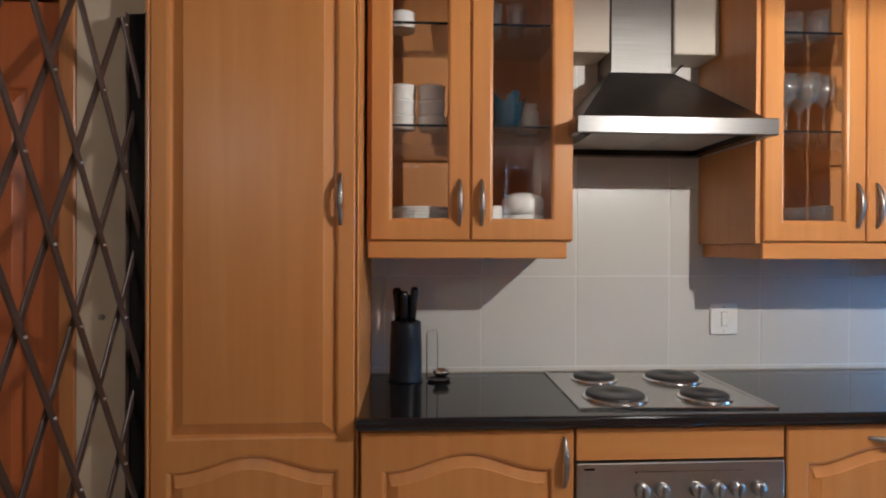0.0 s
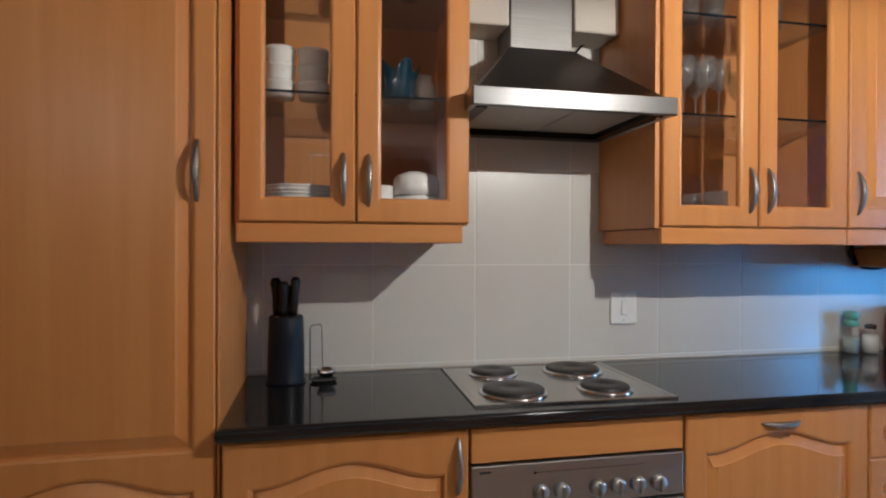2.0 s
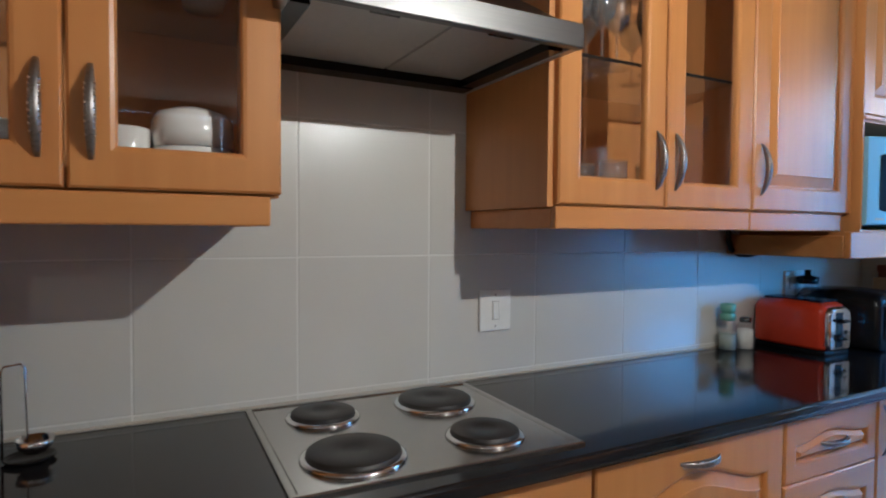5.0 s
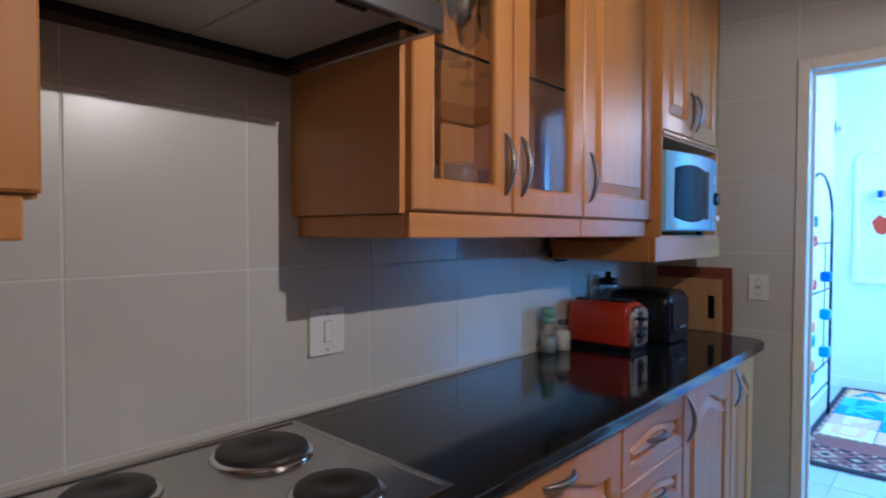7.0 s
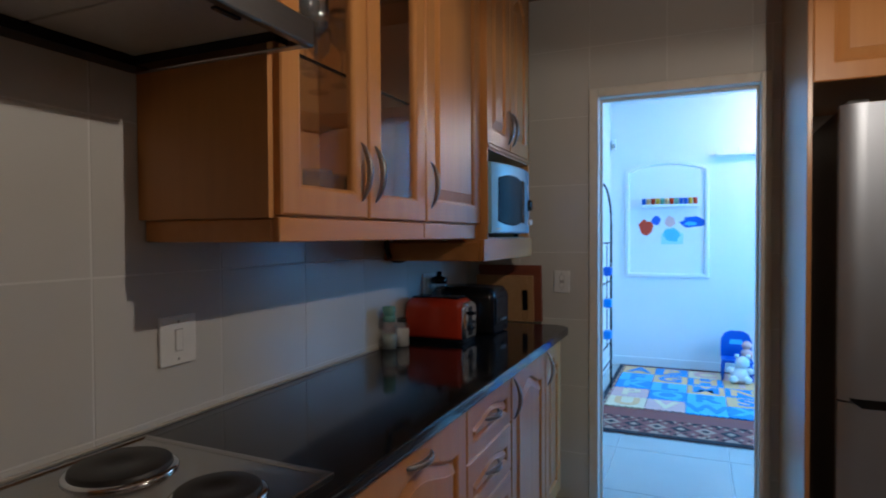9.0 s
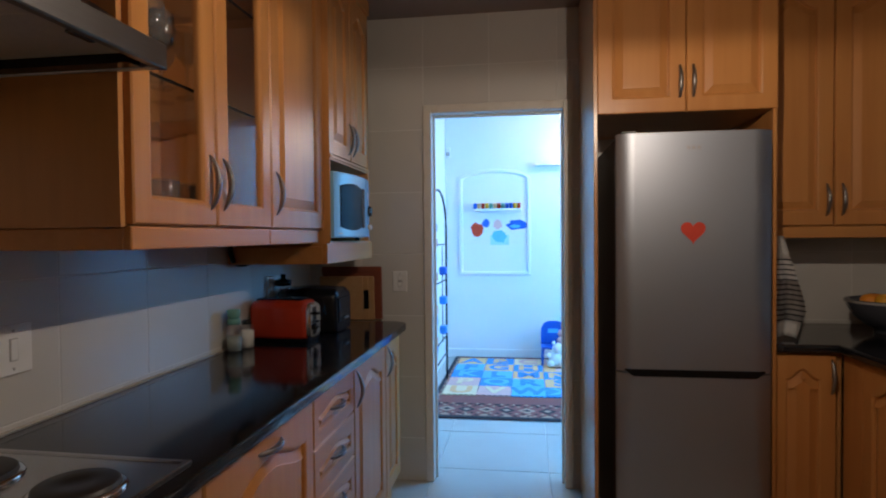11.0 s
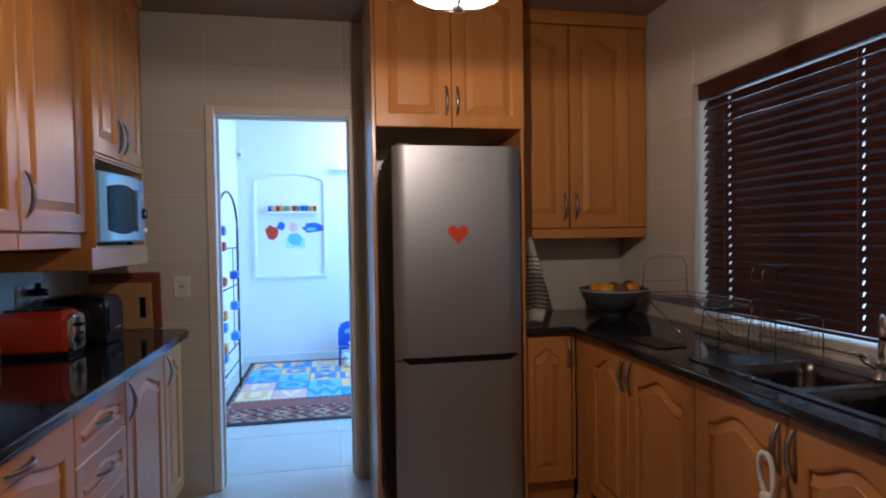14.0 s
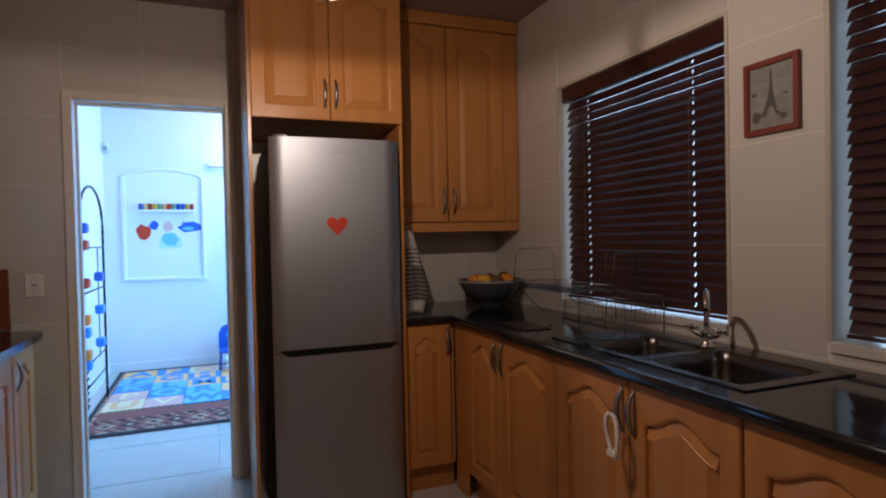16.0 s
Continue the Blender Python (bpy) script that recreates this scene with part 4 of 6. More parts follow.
def front_piece(u0, u1, z0, z1, off, bulge, n=14):
    """Piece of the bowed front; its top and bottom edges swell by bulge."""
    bm = bmesh.new()
    rows = []
    for k in range(n + 1):
        u = u0 + (u1 - u0) * k / n
        w = bulge * (1 - (2 * k / n - 1) ** 2)
        y = bow(u) - off
        rows.append([bm.verts.new(p) for p in ((u, y + 0.004, z0 - w), (u, y, z0 - w + 0.006), (u, y, z1 + w - 0.006), (u, y + 0.004, z1 + w), (u, 0.024, z1 + w), (u, 0.024, z0 - w))])
    for a, b in zip(rows, rows[1:]):
        for q in range(6):
            bm.faces.new((a[q], a[(q + 1) % 6], b[(q + 1) % 6], b[q]))
    bm.faces.new(rows[0])
    bm.faces.new(rows[-1])
    return bm


part("casing", box(0.004, MW - 0.004, 0.022, 0.335, 0.014, MH - 0.002, 0.008, 2), MWBLUE, mw)
for fx in (0.03, MW - 0.03):
    for fy in (0.05, 0.31):
        part("foot", lathe([(0, 0), (0.012, 0), (0.012, 0.016), (0, 0.016)], 10, (fx, fy, 0)), BLACK, mw)
mdoor = part("microwave_door", front_piece(0.0, 0.352, 0.016, MH - 0.004, 0.0, 0.0), MWBLUE, mw)
part("door_window", front_piece(0.044, 0.270, 0.060, 0.236, 0.0025, 0.016), DARKGLASS, mdoor, "dark door glass with swelling edges")
# black strip paints the dark reflection beside the door glass
part("window_band", front_piece(0.272, 0.312, 0.056, 0.240, 0.0025, 0.0, 4), BLACK, mdoor)
cp = part("control_panel", front_piece(0.354, MW, 0.016, MH - 0.004, 0.002, 0.0), MWBLUE, mw)
for ku, kz, kr, km in ((0.412, 0.140, 0.026, BLACK), (0.412, 0.064, 0.014, WHITE)):
    bm = lathe([(0, 0), (kr, 0), (kr * 0.9, 0.016), (kr * 0.3, 0.018), (0, 0.018)], 20)
    bmesh.ops.rotate(bm, cent=(0, 0, 0), matrix=Matrix.Rotation(radians(90), 3, "X"), verts=bm.verts[:])
    bmesh.ops.translate(bm, vec=(ku, bow(ku) - 0.001, kz), verts=bm.verts[:])
    part("dial", bm, km, cp)
for kz in (0.200, 0.212, 0.224):
    part("printed_bar", front_piece(0.388, 0.438, kz, kz + 0.004, 0.003, 0.0, 3), GREYPLASTIC, cp)
part("printed_bar", front_piece(0.030, 0.062, 0.030, 0.036, 0.001, 0.0, 3), GREYPLASTIC, mdoor)

# pendant bowl lamp
def pendant(at):
    lamp = thing("pendant_lamp", pose(at[0], at[1], 0), "lit glass bowl pendant lamp hanging from the ceiling", "ceiling lamp", "pendant lamps")
    LZ = at[2] + 0.018
    part("bowl", lathe([(0.0, 1.905), (0.045, 1.910), (0.09, 1.925), (0.13, 1.955), (0.152, 1.99), (0.158, LZ)], 36), BULB, lamp, "lit frosted glass bowl")
    part("lid", lathe([(0.158, LZ), (0.150, LZ + 0.02), (0.10, LZ + 0.045), (0.05, LZ + 0.055), (0.0, LZ + 0.058)], 36), LID, lamp, "dim frosted glass lid")
    part("rim_ring", lathe([(0.158, LZ - 0.001), (0.161, LZ - 0.001), (0.161, LZ + 0.002), (0.158, LZ + 0.002)], 36), BULB, lamp)
    part("finial", lathe([(0, 1.888), (0.012, 1.892), (0.014, 1.900), (0.008, 1.908), (0, 1.908)], 14), WHITE, lamp)
    for k in range(3):
        a = 0.9 + k * 2.094
        pts = [(r * math.cos(a), r * math.sin(a), z) for r, z in ((0.012, 1.898), (0.06, 1.908), (0.11, 1.932), (0.155, 1.978), (0.168, LZ))]
        part("clip_arm", tube(pts, 0.0035, 6), WHITE, lamp)
    part("rod", tube([(0, 0, LZ + 0.056), (0, 0, 2.53)], 0.006, 8), WHITE, lamp)
    part("ceiling_rose", lathe([(0.0, 2.50), (0.02, 2.51), (0.05, 2.535), (0.055, 2.5495), (0, 2.5495)], 20), WHITE, lamp)


pendant(LAMP)
# fixture added for the guessed lamp, always out of view
pendant(ADDED_LAMP)

# ---------------------------------------------------------------- things on the north side
# wooden door and folding gate beside the larder
bd = thing("door_1", pose(-1.70, 2.25, 0), "closed red-brown hardwood panel door behind the folding gate", "door", kind="structure")
door_leaf(bd, 0.0, 0.862, 0.01, 2.06, 0.14, stile=0.10, name="door_leaf", t=0.04, wood=REDWOOD)
for b in ((0.865, 0.910, 0.0, 2.125), (-0.018, -0.003, 0.0, 2.125), (-0.003, 0.865, 2.065, 2.125)):
    part("door_frame", box(b[0], b[1], -0.034, 0.06, b[2], b[3], 0.004), ORANGEWOOD, bd)

# the gate stands out from the larder's corner into the room; local x runs back to its post
gate = thing("folding_gate", pose(-0.60, 2.15, 0, 0, 0, 82), "dark brown folding trellis security gate standing beside the larder", "security gate")
GX0, GX1, GZ0, GZ1 = -0.600, 0.031, 0.035, 1.955
sx, sz, NX, NZ = 0.083, 0.191, -0.052, 1.561


def lattice(sign, y):
    """One family of flat bars through the nodes, cut to the gate's outline."""
    for k in range(-16, 17):
        xa = NX + 2 * sx * k
        pts = [(x, NZ - sign * (x - xa) * sz / sx) for x in (GX0, GX1)]
        pts = [p for p in pts if GZ0 <= p[1] <= GZ1]
        pts += [(xa - sign * (z - NZ) * sx / sz, z) for z in (GZ0, GZ1) if GX0 < xa - sign * (z - NZ) * sx / sz < GX1]
        if len(pts) < 2:
            continue
        (xa1, za1), (xb1, zb1) = pts[0], pts[1]
        ln = math.hypot(xb1 - xa1, zb1 - za1)
        if ln < 0.08:
            continue
        b = part("trellis_bar", box(-0.0095, 0.0095, -0.004, 0.004, -ln / 2 - 0.008, ln / 2 + 0.008, 0.003), GATE, gate)
        b.matrix_local = Matrix.Translation(((xa1 + xb1) / 2, y, (za1 + zb1) / 2)) @ Matrix.Rotation(math.atan2(xb1 - xa1, zb1 - za1), 4, "Y")


lattice(1, -0.007)
lattice(-1, 0.011)
rb = lathe([(0, -0.004), (0.0062, -0.004), (0.005, 0.003), (0, 0.005)], 10)
bmesh.ops.rotate(rb, cent=(0, 0, 0), matrix=Matrix.Rotation(radians(90), 3, "X"), verts=rb.verts[:])
rv = part("rivet", rb, CHROME, gate)
rv.location = (NX, -0.013, NZ)
for k in range(-6, 1):
    for q in range(-8, 3):
        x, z = NX + sx * k, NZ + sz * q
        if (k + q) % 2 == 0 and (k, q) != (0, 0) and GZ0 - 0.01 < z < GZ1:
            r = new("rivet", rv.data)
            r.parent = gate
            r.location = (x, -0.013, z)
part("gate_post", box(0.014, 0.052, -0.030, 0.022, 0.0, 2.0, 0.002), BLACK, gate, "black receiving channel")
for q in (-0.033, 0.0225):
    part("post_flange", box(0.002, 0.052, q, q + 0.0028, 0.0, 2.0, 0.001), GATE, gate)
part("lead_post", box(GX0 - 0.034, GX0 - 0.004, -0.016, 0.020, 0.0, 2.0, 0.003), GATE, gate)
for x in (GX0 + 0.05, -0.25):
    part("caster", lathe([(0, 0), (0.010, 0.001), (0.012, 0.012), (0.010, 0.030), (0, 0.031)], 14, (x, 0.002, 0)), BLACK, gate)
bm = lathe([(0, 0), (0.008, 0), (0.008, 0.006), (0.003, 0.009), (0, 0.009)], 12)
bmesh.ops.rotate(bm, cent=(0, 0, 0), matrix=Matrix.Rotation(radians(90), 3, "X"), verts=bm.verts[:])
bmesh.ops.translate(bm, vec=(-0.718, 2.222, 1.165), verts=bm.verts[:])
solid("wall_plug", bm, DULLSTEEL, "old screw plug in the cream wall", "screw plug")

# knife block
kb = thing("knife_block", pose(0.135, 2.570, 0.9), "round navy knife block with black handled knives", "knife block")
part("block", lathe([(0.0, 0.0), (0.060, 0.0), (0.061, 0.006), (0.0565, 0.014), (0.0555, 0.12), (0.0525, 0.20), (0.050, 0.206), (0.046, 0.202), (0, 0.202)], 32), NAVY, kb)
for i, (kx, ky, h, lean) in enumerate(((-0.026, 0.010, 0.125, -3), (-0.006, -0.018, 0.115, -1), (0.022, -0.008, 0.128, 3), (0.010, 0.024, 0.10, 1))):
    bm = bmesh.new()
    rings = []
    for z, w, t in ((0.0, 0.012, 0.008), (0.03, 0.0145, 0.0095), (0.07, 0.013, 0.009), (h - 0.012, 0.0165, 0.0105), (h, 0.010, 0.007)):
        rings.append([bm.verts.new((w * math.cos(a), t * math.sin(a), z)) for a in [q * math.pi / 5 for q in range(10)]])
    for a, b in zip(rings, rings[1:]):
        for q in range(10):
            bm.faces.new((a[q], a[(q + 1) % 10], b[(q + 1) % 10], b[q])).smooth = True
    bm.faces.new(rings[0])
    bm.faces.new(rings[-1])
    kn = part("knife_handle", bm, BLACK, kb)
    kn.matrix_local = pose(kx, ky, 0.198, 2, lean, 20 * i)
    cl = part("bolster", lathe([(0, 0), (0.011, 0), (0.011, 0.006), (0, 0.006)], 12), plain("brass_bolster", (0.45, 0.27, 0.08), 0.3, 1.0) if i == 0 else bpy.data.materials["brass_bolster"], kn)

# spoon rest with a wire loop and a ladle
sr = thing("ladle_stand", pose(0.238, 2.555, 0.9), "chrome wire ladle stand with a small ladle", "ladle stand")
part("wire_loop", tube([(-0.030, 0.0, 0.006), (-0.030, 0.0, 0.165), (-0.026, 0.0, 0.175), (0.000, 0.0, 0.178), (0.006, 0.0, 0.170), (0.008, 0.0, 0.03), (0.004, -0.004, 0.012)], 0.0022, 6), CHROME, sr)
part("drip_tray", lathe([(0, 0.0), (0.036, 0.0), (0.042, 0.008), (0.040, 0.009), (0.034, 0.003), (0, 0.003)], 24, (0.012, -0.004, 0)), BLACK, sr)
part("ladle_cup", lathe([(0, 0.012), (0.016, 0.014), (0.028, 0.026), (0.031, 0.040), (0.029, 0.040), (0.025, 0.027), (0.012, 0.018), (0, 0.016)], 24, (0.020, -0.004, 0)), CHROME, sr)

def wall_plate(name, m, w, h, label, rockers, category="socket"):
    u = thing(name, m, label, category)
    part("face_plate", box(-w / 2, w / 2, -0.009, 0, -h / 2, h / 2, 0.003, 2), WHITE, u)
    for (a, b, c, d) in rockers:
        part("rocker", box(a, b, -0.0125, -0.0085, c, d, 0.0015), WHITE, u)
    for z in (-h / 2 + 0.014, h / 2 - 0.014):
        bm = lathe([(0, 0), (0.0035, 0), (0.003, 0.0012), (0, 0.0012)], 10)
        bmesh.ops.rotate(bm, cent=(0, 0, 0), matrix=Matrix.Rotation(radians(90), 3, "X"), verts=bm.verts[:])
        bmesh.ops.translate(bm, vec=(0, -0.009, z), verts=bm.verts[:])
        part("screw", bm, GREYPLASTIC, u)
    # grey sheet paints the shadow gap round the rockers
    part("rocker_surround", box(rockers[0][0] - 0.002, rockers[-1][1] + 0.002, -0.0095, -0.0085, min(r[2] for r in rockers) - 0.002, max(r[3] for r in rockers) + 0.002), GREYPLASTIC, u)
    return u

wall_plate("cooker_switch", pose(1.345, N - 0.0006, 1.095), 0.106, 0.118, "white cooker isolator switch on the tiled wall", [(-0.010, 0.010, -0.025, 0.025)], "switch")
wall_plate("wall_socket", pose(2.785, N - 0.0006, 1.122), 0.13, 0.10, "white double socket on the tiled wall behind the toaster", [(-0.04, -0.012, -0.02, 0.02), (0.012, 0.04, -0.02, 0.02)])
wall_plate("light_switch", pose(E - 0.0006, 2.168, 1.108, 0, 0, EAST), 0.080, 0.112, "white light switch on the wall beside the doorway", [(-0.010, 0.010, 0.006, 0.030), (-0.010, 0.010, -0.030, -0.006)], "switch")

# two small bottles by the toaster
gb = thing("glass_bottle", pose(2.318, 2.640, 0.9), "small clear glass bottle with a green collar and cap", "bottle")
part("bottle", lathe([(0, 0.001), (0.028, 0.001), (0.031, 0.006), (0.031, 0.082), (0.027, 0.098), (0.019, 0.108), (0.019, 0.118)], 24), THICKGLASS, gb)
part("contents", lathe([(0, 0.004), (0.027, 0.004), (0.028, 0.062), (0, 0.062)], 20), CLEARSOAP, gb, "pale grey-green liquid")
part("collar", lathe([(0.0195, 0.108), (0.026, 0.110), (0.027, 0.128), (0.020, 0.134)], 20), GREEN, gb)
part("cap", lathe([(0, 0.133), (0.020, 0.133), (0.026, 0.146), (0.027, 0.164), (0.021, 0.169), (0, 0.170)], 20), GREEN, gb)
wp2 = thing("salt_shaker", pose(2.396, 2.625, 0.9), "clear glass shaker filled with white salt", "salt shaker")
part("shaker", lathe([(0, 0.001), (0.028, 0.001), (0.031, 0.005), (0.031, 0.078), (0.024, 0.092), (0.019, 0.100)], 24), THICKGLASS, wp2)
part("salt", lathe([(0, 0.003), (0.027, 0.003), (0.0285, 0.070), (0.020, 0.074), (0, 0.075)], 24), SALT, wp2)
part("lid", lathe([(0, 0.0985), (0.020, 0.0985), (0.021, 0.112), (0.012, 0.117), (0, 0.118)], 20), WIRE, wp2)

# toaster
ts = thing("toaster", pose(2.585, 2.405, 0.9), "orange-red two slot toaster with a chrome control end", "toaster")
def loft(sections):
    """Body along y from rounded sections (y, half width, z0, z1, r)."""
    bm = bmesh.new()
    rings = []
    for y, hw_, z0, z1, r in sections:
        ring = []
        for cx, cz, a0 in ((hw_ - r, z1 - r, 0), (-hw_ + r, z1 - r, 90), (-hw_ + r * 0.4, z0 + r * 0.4, 180), (hw_ - r * 0.4, z0 + r * 0.4, 270)):
            rr_ = r if cz > (z0 + z1) / 2 else r * 0.4
            for j in range(5):
                a = radians(a0 + j * 22.5)
                ring.append(bm.verts.new((cx + rr_ * math.cos(a), y, cz + rr_ * math.sin(a))))
        rings.append(ring)
    for a, b in zip(rings, rings[1:]):
        for q in range(len(a)):
            bm.faces.new((a[q], a[(q + 1) % len(a)], b[(q + 1) % len(a)], b[q])).smooth = True
    bm.faces.new(rings[0])
    bm.faces.new(rings[-1])
    return bm
part("shell", loft([(0.012, 0.066, 0.02, 0.170, 0.030), (0.03, 0.078, 0.018, 0.180, 0.035), (0.15, 0.083, 0.018, 0.186, 0.038), (0.25, 0.078, 0.018, 0.180, 0.035), (0.266, 0.066, 0.02, 0.170, 0.03)]), RED, ts)
part("control_end", loft([(-0.006, 0.058, 0.024, 0.160, 0.026), (0.004, 0.064, 0.02, 0.168, 0.03), (0.0135, 0.066, 0.02, 0.169, 0.03)]), CHROME, ts)
part("base", box(-0.072, 0.072, 0.004, 0.262, 0.0, 0.020, 0.004), BLACK, ts)
part("slot_plate", box(-0.050, 0.050, 0.035, 0.245, 0.181, 0.1885, 0.003), BLACK, ts)
part("lever", box(-0.018, 0.018, -0.026, -0.006, 0.115, 0.127, 0.003), BLACK, ts)
for bz in (0.05, 0.075):
    part("button", box(0.022, 0.038, -0.010, -0.005, bz, bz + 0.012, 0.002), BLACK, ts)
bm = lathe([(0, 0), (0.014, 0), (0.012, 0.012), (0, 0.012)], 18)
bmesh.ops.rotate(bm, cent=(0, 0, 0), matrix=Matrix.Rotation(radians(90), 3, "X"), verts=bm.verts[:])
bmesh.ops.translate(bm, vec=(-0.012, -0.005, 0.062), verts=bm.verts[:])
part("browning_dial", bm, BLACK, ts)
part("dark_strip", box(-0.030, 0.012, -0.0075, -0.005, 0.03, 0.150, 0.001), BLACK, ts)

# black box beside the toaster
cm = thing("bread_bin", pose(2.87, 2.36, 0.9), "black rounded countertop box with a curved lid", "bread bin")
bm = loft([(0.0, 0.105, 0.006, 0.185, 0.035), (0.02, 0.118, 0.004, 0.208, 0.045), (0.16, 0.122, 0.004, 0.215, 0.05), (0.29, 0.118, 0.004, 0.208, 0.045), (0.31, 0.105, 0.006, 0.185, 0.035)])
part("body", bm, BLACK, cm)
part("lid_front", box(-0.085, 0.085, -0.006, 0.001, 0.045, 0.165, 0.003, 2), BLACK, cm)
part("lid_grip", box(-0.035, 0.035, -0.016, -0.006, 0.060, 0.070, 0.003), DULLSTEEL, cm)
kt = thing("glass_jar", pose(2.79, 2.635, 0.9), "tall clear glass jar with a dark lid against the tiles", "jar")
part("jar", lathe([(0, 0.001), (0.040, 0.001), (0.044, 0.008), (0.044, 0.20), (0.036, 0.225)], 24), THICKGLASS, kt)
part("lid", lathe([(0, 0.224), (0.038, 0.224), (0.040, 0.250), (0.012, 0.258), (0.012, 0.278), (0, 0.28)], 24), BLACK, kt)
part("contents", lathe([(0, 0.004), (0.039, 0.004), (0.039, 0.13), (0, 0.135)], 20), BROWNFRUIT, kt)

# chopping boards leaning on the east wall
cb = thing("chopping_board", pose(3.268, 2.60, 0.9, 0, -3.0, 0), "large red-brown framed chopping board leaning on the wall", "chopping board", "chopping boards")
part("board", box(-0.018, 0.0, -0.336, 0.0, 0.0, 0.292, 0.004, 2), REDBOARD, cb)
part("edge_strip", box(-0.024, -0.018, -0.336, 0.0, 0.262, 0.292, 0.002), REDBOARD, cb)
cb2 = thing("chopping_board", pose(3.236, 2.605, 0.9, 0, -3.6, 0), "pale wooden chopping board with a black sheet for the shade in the hand slot", "chopping board", "chopping boards")
bm = bmesh.new()
add_box(bm, -0.016, 0.0, -0.245, 0.0, 0.0, 0.240, 0.003)
add_box(bm, -0.016, 0.0, -0.305, -0.275, 0.0, 0.240, 0.003)
add_box(bm, -0.016, 0.0, -0.275, -0.245, 0.0, 0.060, 0.003)
add_box(bm, -0.016, 0.0, -0.275, -0.245, 0.165, 0.240, 0.003)
part("board", bm, PALEBOARD, cb2)
# the slot is open; a black sheet inside it paints the shade
part("slot_back", box(-0.007, -0.003, -0.2755, -0.2445, 0.0595, 0.1655), BLACK, cb2, "black sheet for the shade in the hand slot")

# cable under the wall cabinets
tr = thing("cable_tidy", pose(2.36, 2.662, 0), "black cable tidy hanging under the wall cabinets", "cable")
part("cable", tube([(-0.02, 0, 1.385), (-0.02, 0, 1.30), (0.0, 0, 1.262), (0.04, 0, 1.245), (0.10, 0, 1.242), (0.16, 0, 1.250)], 0.011, 8), BLACK, tr)
part("clip", box(-0.036, -0.004, -0.016, 0.022, 1.335, 1.365, 0.003), BLACK, tr)

# crockery in the glass cabinets
def ramekin(x, y, z, r=0.0455, h=0.047):
    u = thing("ramekin", pose(x, y, z), "white ribbed porcelain ramekin, stacked on a glass shelf", "ramekin", "ramekins")
    part("cup", lathe([(0, 0.002), (r * 0.88, 0), (r * 0.9, 0.004), (r * 0.97, h * 0.75), (r, h * 0.78), (r, h), (r - 0.004, h), (r * 0.86, 0.006), (0, 0.006)], 28), PORCELAIN, u)
    return u
for cx in (0.122, 0.217):
    for j in range(3):
        ramekin(cx, 2.45, 1.749 + j * 0.0475)
def dish(name, x, y, z, prof, material, label, cat, group=""):
    return solid(name, lathe(prof, 32, (x, y, z)), material, label, cat, "", group)
for j in range(7):
    dish("dinner_plate", 0.182, 2.468, 1.4175 + j * 0.0106, [(0, 0.0), (0.06, 0.0), (0.064, 0.002), (0.108, 0.010), (0.108, 0.0135), (0.062, 0.005), (0, 0.004)], PORCELAIN,
         "pale side plate with a grey rim in a stack", "plate", "stacked plates")
BW = [(0.066, 0.0), (0.070, 0.0), (0.071, 0.028), (0.069, 0.048), (0.060, 0.062), (0.042, 0.068), (0.034, 0.072), (0.030, 0.072), (0.030, 0.067), (0, 0.066)]
for j in range(2):
    dish("soup_bowl", 0.520, 2.435, 1.4175 + j * 0.054, BW, PORCELAIN, "white porcelain soup bowl stacked upside down", "bowl", "stacked bowls")
dish("tall_mug", 0.412, 2.42, 1.4175, [(0, 0), (0.034, 0), (0.037, 0.004), (0.037, 0.080), (0.035, 0.082), (0.033, 0.080), (0.033, 0.006), (0, 0.006)], PORCELAIN, "tall white mug on the cabinet floor", "mug")
# teal leaf-edged dish
bm = bmesh.new()
rings = []
for i, (r, z) in enumerate(((0.040, 0.0), (0.050, 0.03), (0.056, 0.070), (0.062, 0.105))):
    rings.append([bm.verts.new(((r + (0.012 * math.cos(5 * a) if i == 3 else 0)) * math.cos(a), (r + (0.012 * math.cos(5 * a) if i == 3 else 0)) * math.sin(a), z + (0.016 * math.cos(5 * a) if i == 3 else 0)))
                  for a in [q * 2 * math.pi / 40 for q in range(40)]])
for a, b in zip(rings, rings[1:]):
    for q in range(40):
        bm.faces.new((a[q], a[(q + 1) % 40], b[(q + 1) % 40], b[q])).smooth = True
bm.faces.new(rings[0])
teal = solid("teal_vase", bm, TEAL, "teal glazed leaf-edged vase on a glass shelf", "vase")
teal.location = (0.462, 2.44, 1.749)
dish("white_jug", 0.545, 2.50, 1.749, [(0, 0), (0.034, 0), (0.046, 0.03), (0.042, 0.07), (0.034, 0.09), (0.038, 0.10), (0.035, 0.10), (0.03, 0.09), (0, 0.02)], PORCELAIN, "white porcelain jug on a glass shelf", "jug")
dish("lidded_jar", 0.118, 2.44, 2.069, [(0, 0), (0.042, 0), (0.045, 0.005), (0.045, 0.012), (0.043, 0.045), (0.045, 0.055), (0, 0.06)], PORCELAIN, "white lidded jar on the upper glass shelf", "jar")
for gx in (0.42, 0.50):
    dish("glass_tumbler", gx, 2.46, 2.069, [(0, 0), (0.026, 0), (0.034, 0.10), (0.0325, 0.10), (0.025, 0.006), (0, 0.006)], THICKGLASS, "clear glass tumbler on the upper shelf", "glass", "tumblers")
